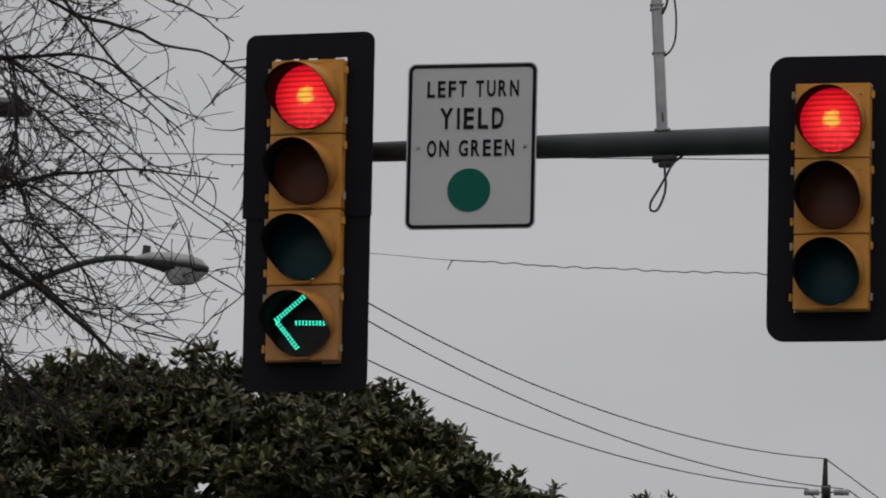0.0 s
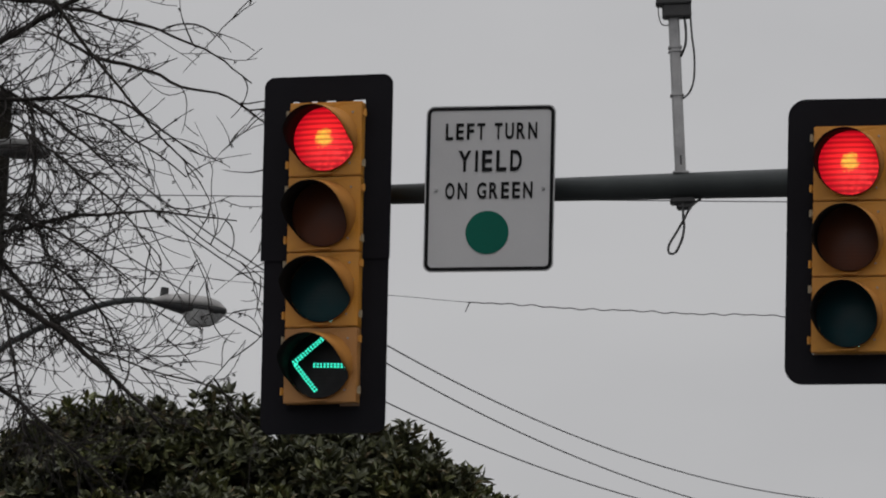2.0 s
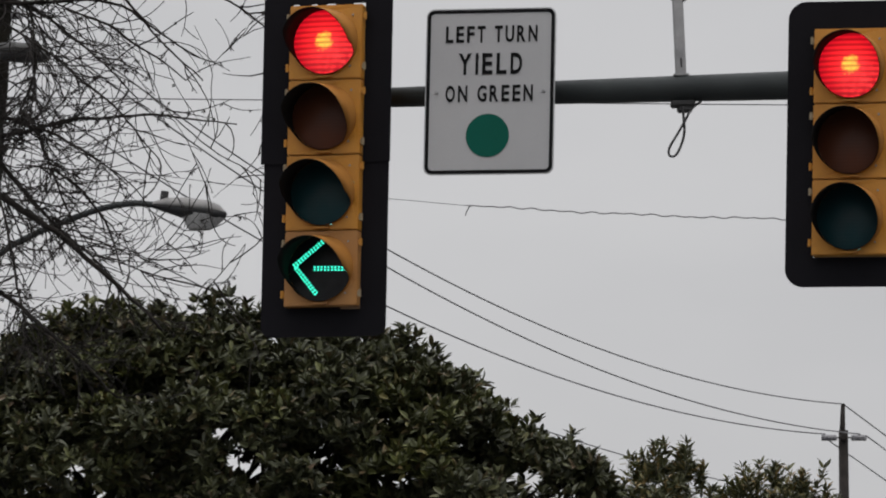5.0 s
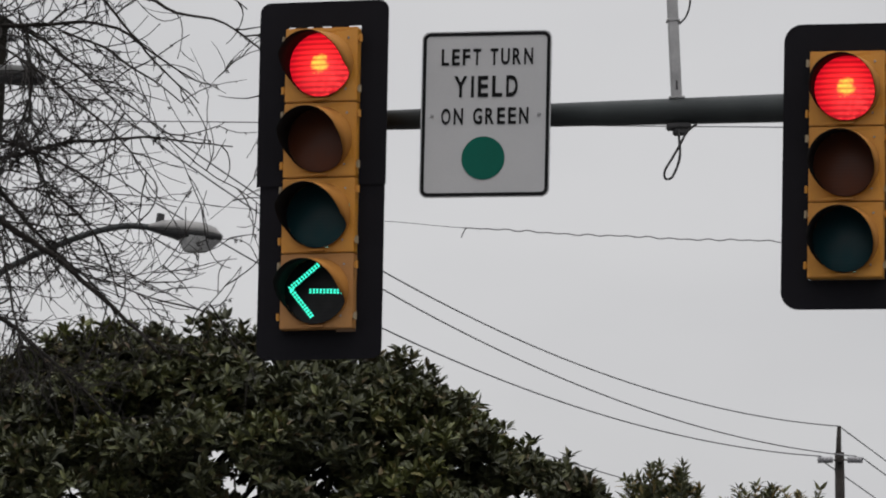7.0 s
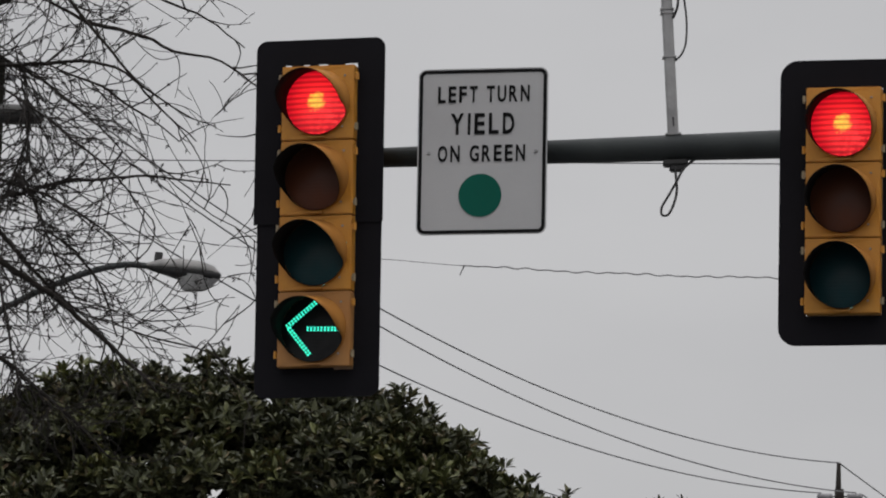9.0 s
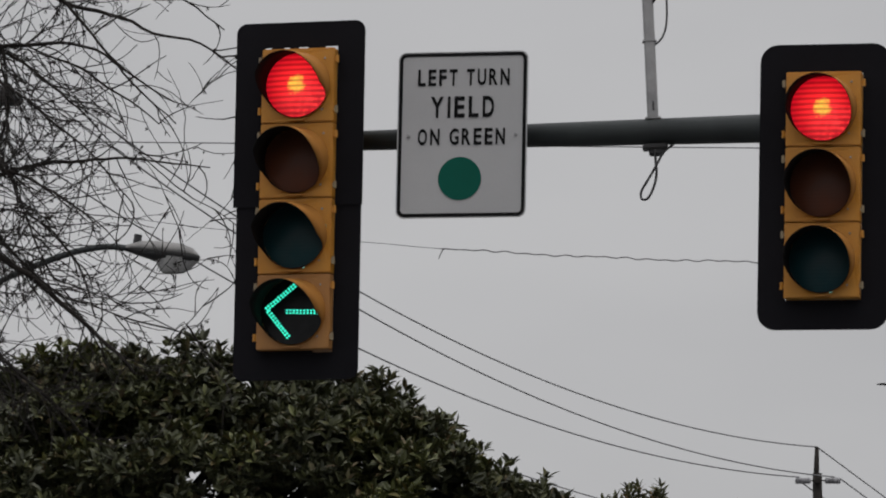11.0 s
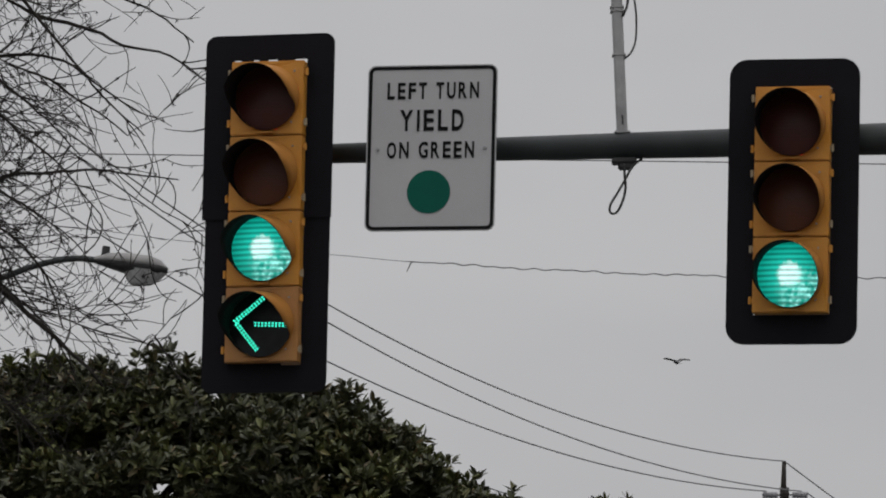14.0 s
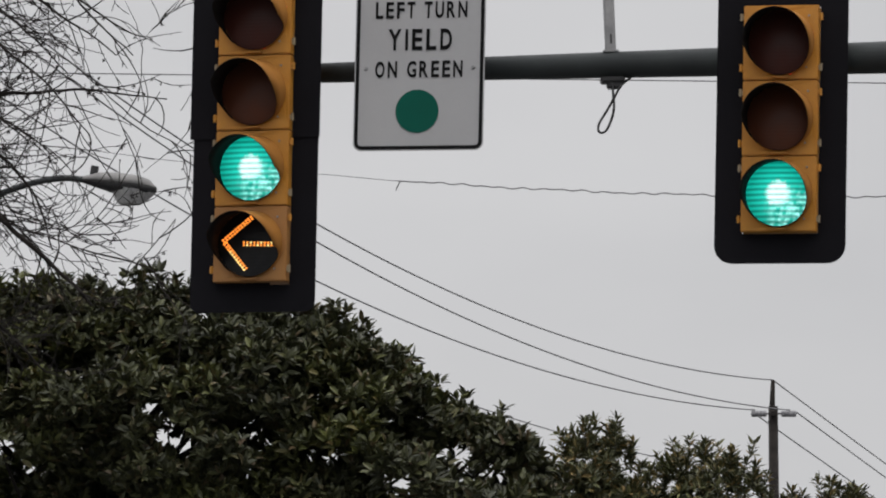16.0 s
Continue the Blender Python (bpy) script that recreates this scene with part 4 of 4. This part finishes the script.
# ---- evergreen trees ----
def leaf_cloud(centres, normals, rng, leaf, width, count, open_):
    """Rosettes of folded leaves: arrays of vertices and faces."""
    m = len(centres)
    c = np.repeat(centres, count, axis=0)
    nrm = np.repeat(normals, count, axis=0)
    k = len(c)
    ref = rng.normal(size=(m, 3))
    t1 = np.cross(normals, ref)
    t1 /= np.linalg.norm(t1, axis=1)[:, None]
    t2 = np.cross(normals, t1)
    ang = (np.tile(np.arange(count), m) * 2.4 + np.repeat(rng.uniform(0, 6.28, m), count) + rng.normal(0, 0.3, k))[:, None]
    lift = rng.uniform(open_[0], open_[1], k)[:, None]
    radial = np.repeat(t1, count, axis=0) * np.cos(ang) + np.repeat(t2, count, axis=0) * np.sin(ang)
    d = radial * np.cos(lift) + nrm * np.sin(lift)
    side = np.cross(d, nrm + rng.normal(0, 0.35, (k, 3)))
    side /= np.linalg.norm(side, axis=1)[:, None] + 1e-9
    up = np.cross(side, d)
    length = (leaf * rng.uniform(0.65, 1.2, k))[:, None]
    wid = width * length / leaf * rng.uniform(0.8, 1.15, k)[:, None]
    base = c + d * 0.012
    droop = -up * length * rng.uniform(0.0, 0.22, k)[:, None]
    mid1, mid2, tip = base + d * length * 0.35, base + d * length * 0.7 + droop * 0.4, base + d * length + droop
    fold = up * wid * 0.22
    v = np.stack([base, mid1 - side * wid * 0.5 + fold, mid1, mid1 + side * wid * 0.5 + fold,
                  mid2 - side * wid * 0.42 + fold, mid2, mid2 + side * wid * 0.42 + fold, tip], axis=1).reshape(-1, 3)
    one = np.array([[0, 2, 1], [0, 3, 2], [1, 2, 5], [1, 5, 4], [2, 3, 6], [2, 6, 5], [4, 5, 7], [5, 6, 7]])
    f = (one[None] + (np.arange(k) * 8)[:, None, None]).reshape(-1, 3)
    return v, f, (base, side, d, up, length[:, 0])


def build_evergreen(name, place, lobes, clump_r, per_clump, leaf, width, count, open_, material, seed, label, shoots=0, fill=500):
    """A broad-leaved evergreen: trunk, limbs, and a crown of leaf rosettes on many uneven clumps.
    lobes: (x, top, width, depth, height, clumps) of each billow of the crown, halves of its axes."""
    rng = np.random.default_rng(seed)
    tree = thing(name, Matrix.Translation((place[0], place[1], 0)), label, "tree")
    top, high = lobes[0][1], lobes[0][4]
    v, f = tube(smooth_path([(0, 0, 0), (0.1, 0, top * 0.3), (-0.1, 0.1, top * 0.6), (0.05, 0, top - high), (0, 0, top - 0.9)], 4), list(np.linspace(0.24, 0.04, 17)), 10)
    from_arrays("trunk", v, f, BARK, tree, "", True)
    centres, normals, runs = [], [], []
    for cx, ltop, a, b, h, clumps in lobes:
        zc = ltop - h
        for i in range(clumps):
            up_, turn = 1 - 1.8 * (i + 0.5) / clumps, i * 2.39996
            q = np.array([math.sqrt(1 - up_ * up_) * math.cos(turn), math.sqrt(1 - up_ * up_) * math.sin(turn), up_]) + rng.normal(0, 0.06, 3)
            q /= np.linalg.norm(q)
            r = clump_r * rng.uniform(0.55, 1.35)
            depth = rng.uniform(0.74, 1.03)
            cc = np.array([cx + q[0] * (a - r * 0.75) * depth, q[1] * (b - r * 0.75) * depth, zc + q[2] * (h - r * 0.75) * depth])
            m = int(per_clump * rng.uniform(0.75, 1.2) * (r / clump_r) ** 2 * (1.0 if q[1] < 0.35 else 0.55))
            n = rng.normal(size=(m, 3))
            n /= np.linalg.norm(n, axis=1)[:, None]
            n[:, 2] = np.abs(n[:, 2]) * np.where(rng.random(m) < 0.88, 1, -0.5)
            rad = r * rng.uniform(0.6, 1.06, m)[:, None]
            centres.append(cc + n * rad * [1.0, 1.0, 0.82])
            normals.append(n * 0.7 + [0, 0, 0.6] + rng.normal(0, 0.22, (m, 3)))
            if i % 4 == 0:
                start = np.array([cx * 0.5, 0, zc + (cc[2] - zc) * 0.35 - 0.6])
                runs.append(limb_tube([tuple(start), tuple(start * 0.5 + cc * 0.5 + [0, 0, -0.15]), tuple(cc)], 0.045, 0.012, 5, 3)[1])
        # leaves deep in the crown
        m = int(fill * clumps / lobes[0][5])
        q = rng.normal(size=(m, 3))
        q /= np.linalg.norm(q, axis=1)[:, None]
        q *= rng.uniform(0.5, 0.86, m)[:, None]
        centres.append(q * [a, b, h] + [cx, 0, zc])
        normals.append(q / np.linalg.norm(q, axis=1)[:, None] + rng.normal(0, 0.5, (m, 3)))
        for _ in range(int(shoots * clumps / lobes[0][5])):
            u = rng.uniform(-0.95, 0.95)
            base = np.array([cx + u * a, rng.uniform(-0.5, 0.3) * b, zc + h * math.sqrt(1 - u * u) - 0.15])
            tall, lean = rng.uniform(0.15, 0.42), rng.normal(0, 0.12, 2)
            steps = np.linspace(0.1, 1, 6)[:, None]
            centres.append(base + steps * [lean[0], lean[1], tall])
            normals.append(np.tile([lean[0], lean[1], 1.0], (6, 1)) + rng.normal(0, 0.15, (6, 3)))
            runs.append(tube([tuple(base), tuple(base + [lean[0], lean[1], tall])], [0.008, 0.004], 4))
    c, n = np.concatenate(centres), np.concatenate(normals)
    n /= np.linalg.norm(n, axis=1)[:, None]
    v, f, frames = leaf_cloud(c, n, rng, leaf, width, count, open_)
    data = bpy.data.meshes.new("crown")
    data.from_pydata(v.tolist(), [], f.tolist())
    crown = link_mesh("crown", data, material, tree, "dense dark green leathery leaves")
    tagged(crown, kind="stuff")
    for v, f in runs:
        from_arrays("branch", v, f, BARK, tree)
    return tree


# skyline of the magnolia's crown, as (x, z), and the thin places in it, as (x, z, half width, half height)
SKYLINE = [(-7.2, 8.0), (-6.4, 9.1), (-5.7, 9.75), (-5.15, 10.16), (-4.81, 10.46), (-4.45, 10.66), (-3.95, 10.82), (-3.5, 10.66), (-3.05, 10.70), (-2.55, 10.85), (-2.1, 10.58),
           (-1.5, 10.5), (-0.83, 10.46), (-0.55, 10.34), (-0.08, 10.16), (0.14, 9.94), (0.22, 9.68), (0.48, 9.52), (0.72, 9.36), (1.02, 9.32), (1.42, 9.1), (1.62, 8.78), (1.8, 8.3), (1.95, 7.4)]
THIN = [(-2.72, 9.23, 0.16, 0.10), (-2.54, 8.98, 0.20, 0.24), (-2.3, 8.75, 0.14, 0.12), (0.80, 8.64, 0.20, 0.26), (0.55, 8.72, 0.12, 0.12), (-0.72, 8.72, 0.20, 0.13), (-1.35, 8.95, 0.07, 0.10),
        (-4.3, 8.75, 0.12, 0.16), (-4.0, 8.55, 0.16, 0.10), (1.25, 8.45, 0.16, 0.12), (-1.6, 8.5, 0.10, 0.10), (0.12, 8.4, 0.16, 0.12), (-0.1, 10.02, 0.07, 0.06), (-2.15, 10.3, 0.08, 0.10)]


def build_magnolia():
    """A wide magnolia: separate leafy boughs over a dark hollow inside, whorls of leaves that point up and out."""
    rng = np.random.default_rng(5)
    place = Vector((-3.2, 59.6, 0))
    tree = thing("magnolia_tree", Matrix.Translation(place), "large evergreen magnolia tree with dark glossy leaves", "tree")
    v, f = tube(smooth_path([(0, 0, 0), (0.1, 0, 3.2), (-0.1, 0.1, 6.2), (0.05, 0, 8.4), (0, 0, 9.8)], 4), list(np.linspace(0.24, 0.04, 17)), 10)
    from_arrays("trunk", v, f, BARK, tree, "", True)
    line = np.array(SKYLINE)
    spots, boughs, shoots = [], [], []
    centres, normals = [], []

    def sky(x):
        return np.interp(x, line[:, 0], line[:, 1])

    def bough(x, y, z, r, whorls):
        z += 0.13 * min(0.0, y)
        n = rng.normal(size=(whorls, 3))
        n /= np.linalg.norm(n, axis=1)[:, None]
        n[:, 2] = np.where(rng.random(whorls) < 0.86, np.abs(n[:, 2]), -0.45 * np.abs(n[:, 2]))
        rad = r * rng.uniform(0.62, 1.05, whorls)[:, None]
        centres.append(np.array([x, y, z]) + n * rad * [1.0, 1.0, 0.85])
        normals.append(n * 0.62 + [0, 0, 0.62] + rng.normal(0, 0.2, (whorls, 3)))
        boughs.append((x, y, z))

    # along the skyline
    x = -6.9
    while x < 1.9:
        r = rng.uniform(0.20, 0.38)
        bough(x, rng.uniform(-0.5, 0.5), sky(x) - r * 0.95 - 0.14, r, int(56 * (r / 0.3) ** 2))
        x += r * rng.uniform(0.6, 0.95)
    # single sprigs that stand clear of the crown
    for _ in range(120):
        x = rng.uniform(-6.6, 1.75)
        foot = np.array([x, rng.uniform(-0.5, 0.3), sky(x) - 0.22])
        lean, tall = rng.normal(0, 0.10), rng.uniform(0.04, 0.25)
        up = np.array([[0.5], [1.0]])
        centres.append(foot + up * [lean, 0, tall])
        normals.append(np.tile([lean * 2, -0.1, 1.0], (2, 1)) + rng.normal(0, 0.12, (2, 3)))
        shoots.append((foot, foot + [lean, 0, tall]))
    # over the near and far faces, lower boughs reaching further out
    for face, many, apart in ((-1, 1800, 0.41), (1, 500, 0.52)):
        spots.clear()
        for _ in range(many):
            x, s = rng.uniform(-7.0, 1.85), rng.uniform(0.25, 3.9)
            if s > sky(x) - 6.2 or any((x - a) ** 2 + (s - b) ** 2 < apart ** 2 for a, b in spots):
                continue
            spots.append((x, s))
            r = rng.uniform(0.26, 0.52)
            out = 1.9 * math.sin(1.57 * min(1.0, s / 1.5)) - 0.45 * max(0.0, s - 1.5) - rng.uniform(-0.2, 0.25 + 0.35 * s)
            bough(x, face * out, sky(x) - s - r * 0.4, r, int((84 if face < 0 else 46) * (r / 0.4) ** 2))
    # broad old leaves deep in the crown
    outer = sum(len(q) for q in centres)
    m = 5200
    x, s = rng.uniform(-6.9, 1.8, m), rng.uniform(0.42, 3.6, m)
    centres.append(np.stack([x, rng.uniform(-0.75, 0.75, m) * 1.6 * np.sqrt(np.minimum(1, s / 2.6)), sky(x) - s], axis=1))
    normals.append(rng.normal(0, 0.5, (m, 3)) + [0, 0, 0.6])
    c, n = np.concatenate(centres), np.concatenate(normals)
    n /= np.linalg.norm(n, axis=1)[:, None]
    # thin places let the sky through, along the rise of the boughs
    keep = np.ones(len(c), bool)
    for hx, hz, hw, hh in THIN:
        hw, hh = hw + 0.04, hh + 0.04
        gone = ((c[:, 0] - hx * (1 + c[:, 1] / 59.6)) / hw) ** 2 + ((c[:, 2] - hz - 0.14 * c[:, 1]) / hh) ** 2 < rng.uniform(0.1, 1.7, len(c))
        keep &= ~gone
    c -= [place.x, 0, 0]
    inner = keep.copy()
    keep[outer:], inner[:outer] = False, False
    leaf, width = 0.155, 0.056
    v, f, frames = leaf_cloud(c[keep], n[keep], rng, leaf, width, 8, (0.2, 1.15))
    deep_v, deep_f, _ = leaf_cloud(c[inner], n[inner], rng, 0.21, 0.085, 6, (-0.4, 0.9))
    # the leaves of the near upper face, one by one
    base = frames[0]
    near = np.where((base[:, 2] > 8.9) & (base[:, 1] < 0.2))[0]
    near = near[np.argsort(base[near, 1])][:3000:10]
    keep = np.ones(len(base), bool)
    keep[near] = False
    f = f.reshape(-1, 8, 3)[keep].reshape(-1, 3)
    used, f = np.unique(f, return_inverse=True)
    v, f = v[used], f.reshape(-1, 3)
    v, f = np.concatenate([v, deep_v]), np.concatenate([f, deep_f + len(v)])
    w = width / leaf
    shape = [(0, 0, 0), (-w / 2, 0.35, 0.22 * w), (0, 0.35, 0), (w / 2, 0.35, 0.22 * w), (-0.42 * w, 0.7, 0.18 * w), (0, 0.7, -0.03), (0.42 * w, 0.7, 0.18 * w), (0, 1, -0.1)]
    first = None
    for i in near:
        if first is None:
            ob = first = from_arrays("leaf", shape, [(0, 2, 1), (0, 3, 2), (1, 2, 5), (1, 5, 4), (2, 3, 6), (2, 6, 5), (4, 5, 7), (5, 6, 7)], MAGNOLIA_LEAF, tree)
        else:
            ob = new("leaf", first.data)
            ob.parent = tree
        at, ax, ay, size = Vector(frames[0][i]), Vector(frames[1][i]), Vector(frames[2][i]), frames[4][i]
        ob.matrix_basis = Matrix.Translation(at) @ Matrix((ax, ay, ax.cross(ay))).transposed().to_4x4() @ Matrix.Scale(size, 4)
    data = bpy.data.meshes.new("crown")
    data.from_pydata(v.tolist(), [], f.tolist())
    tagged(link_mesh("crown", data, MAGNOLIA, tree, "dense dark green leathery leaves"), kind="stuff")
    v, f = gather([tube([tuple(p - [place.x, 0, 0]), tuple(q - [place.x, 0, 0])], [0.010, 0.006], 4) for p, q in shoots])
    tagged(from_arrays("sprig_stems", v, f, BARK, tree), kind="stuff")
    for k, (x, y, z) in enumerate(boughs):
        if k % 2 == 0:
            start = Vector(((x - place.x) * 0.45, y * 0.1, z - 0.9 - 0.12 * abs(x - place.x)))
            end = Vector((x - place.x, y, z))
            v, f = limb_tube([start, start.lerp(end, 0.5) + Vector((0, 0, -0.15)), end], 0.04, 0.010, 5, 3)[1]
            from_arrays("branch", v, f, BARK, tree)


build_magnolia()
build_evergreen("laurel_tree", (2.95, 74.6), [(0, 10.80, 0.85, 1.2, 2.2, 46), (-0.75, 10.32, 0.9, 1.2, 1.7, 30)], 0.34, 40, 0.15, 0.042, 7, (0.25, 1.15), LAUREL, 8,
                "smaller evergreen tree with yellowish upright shoots", 30)
build_evergreen("laurel_tree", (4.5, 74.9), [(0, 10.60, 1.15, 1.3, 2.1, 54), (-0.75, 10.40, 0.6, 1.0, 1.7, 22)], 0.36, 40, 0.15, 0.042, 7, (0.25, 1.15), LAUREL, 9,
                "smaller evergreen tree with reddish shoots behind the pole", 34)
build_evergreen("laurel_tree", (6.2, 75.2), [(0, 9.98, 1.5, 1.4, 2.0, 46)], 0.38, 36, 0.15, 0.042, 7, (0.25, 1.15), LAUREL, 10,
                "low evergreen tree with loose upright shoots", 40)


# ---- bird ----
def build_bird():
    bird = thing("bird", pose(40, 118, 19), "small dark bird flapping across the grey sky", "bird")
    loops = ((-0.17, 0.006, 0), (-0.13, 0.022, 0.0), (-0.05, 0.045, -0.004), (0.03, 0.043, 0.0), (0.085, 0.026, 0.012), (0.12, 0.028, 0.02), (0.15, 0.016, 0.02), (0.175, 0.003, 0.016))
    p = [(x, 0, z) for x, r, z in loops]
    v, f = tube(p, [r for x, r, z in loops], 10)
    from_arrays("body", v, f, FEATHER, bird, "", True)
    bm = bmesh.new()
    plate(bm, [(-0.15, 0.014), (-0.26, 0.045), (-0.27, 0.0), (-0.26, -0.045), (-0.15, -0.014)], -0.003, 0.003)
    for q in bm.verts:
        q.co = (q.co.x, q.co.z, q.co.y)
    part("tail", bm, FEATHER, bird)
    wings = []
    for s in (-1, 1):
        outline = [(0.09, 0.0), (0.115, 0.10), (0.085, 0.20), (0.0, 0.285), (-0.05, 0.29), (-0.065, 0.22), (-0.07, 0.13), (-0.075, 0.0)]
        bm = bmesh.new()
        top = [bm.verts.new((x, s * y, 0.009 + 0.045 * math.sin(y * 9))) for x, y in outline]
        low = [bm.verts.new((x, s * y, -0.009 + 0.045 * math.sin(y * 9))) for x, y in outline]
        bm.faces.new(top)
        bm.faces.new(list(reversed(low)))
        for i in range(len(outline)):
            j = (i + 1) % len(outline)
            bm.faces.new((top[i], low[i], low[j], top[j]))
        bmesh.ops.recalc_face_normals(bm, faces=bm.faces)
        wing = part("wing", bm, FEATHER, bird)
        wing.matrix_basis = pose(0, s * 0.03, 0.015)
        wings.append((s, wing))
    return bird, wings


BIRD, WINGS = build_bird()


# ---- what moves ----
def motions():
    # the lamps always glow: forward they show as lit, back the lens hides them
    change, arrow_change = 11.34, 15.94
    step = 1 / FPS
    for lamps in (LEFT_LAMPS, RIGHT_LAMPS):
        walk(lamps[0][0], [(0, FORWARD), (change, FORWARD), (change + step, BACK), (16, BACK)])
        walk(lamps[2][0], [(0, BACK), (change, BACK), (change + step, FORWARD), (16, FORWARD)])
    green, amber = LEFT_LAMPS[3]
    walk(green, [(0, FORWARD), (arrow_change, FORWARD), (arrow_change + step, BACK), (16, BACK)])
    walk(amber, [(0, BACK), (arrow_change, BACK), (arrow_change + step, FORWARD), (16, FORWARD)])
    # the bird: it comes in low, then climbs away
    path = [(0, 34.0, 118.8, 19.6), (4, 25.5, 118.8, 19.4), (8, 16.8, 118.8, 19.2), (10, 12.3, 118.8, 19.1), (11.3, 9.69, 118.75, 19.02), (12, 8.5, 118.77, 18.95), (12.5, 7.71, 118.77, 18.94),
            (13, 7.1, 118.75, 19.06), (13.5, 6.64, 118.73, 19.2), (14, 6.17, 118.6, 19.88), (14.5, 5.49, 118.4, 21.02), (15, 4.43, 118.2, 22.07), (15.5, 3.10, 118.1, 22.83), (16, 1.28, 117.9, 23.74)]
    walk(BIRD, [(t, pose(x, y, z, 0, -14 if t > 13.6 else -4, 108)) for t, x, y, z in path])
    # wing beats: lazy at first, harder while it climbs
    poses = {11.5: 4, 12.0: 6, 12.5: 10, 13.0: 13, 13.5: -8, 14.0: 5, 14.5: 38, 15.0: 36, 15.5: 28, 16.0: 20}
    for s, wing in WINGS:
        rows = []
        for i in range(65):
            t = i / 4
            swing = poses.get(t, (12 if i % 2 else -6) if t < 13.6 else -14)
            rows.append((t, pose(0, s * 0.03, 0.015, s * swing, 0, 0)))
        walk(wing, rows)


motions()
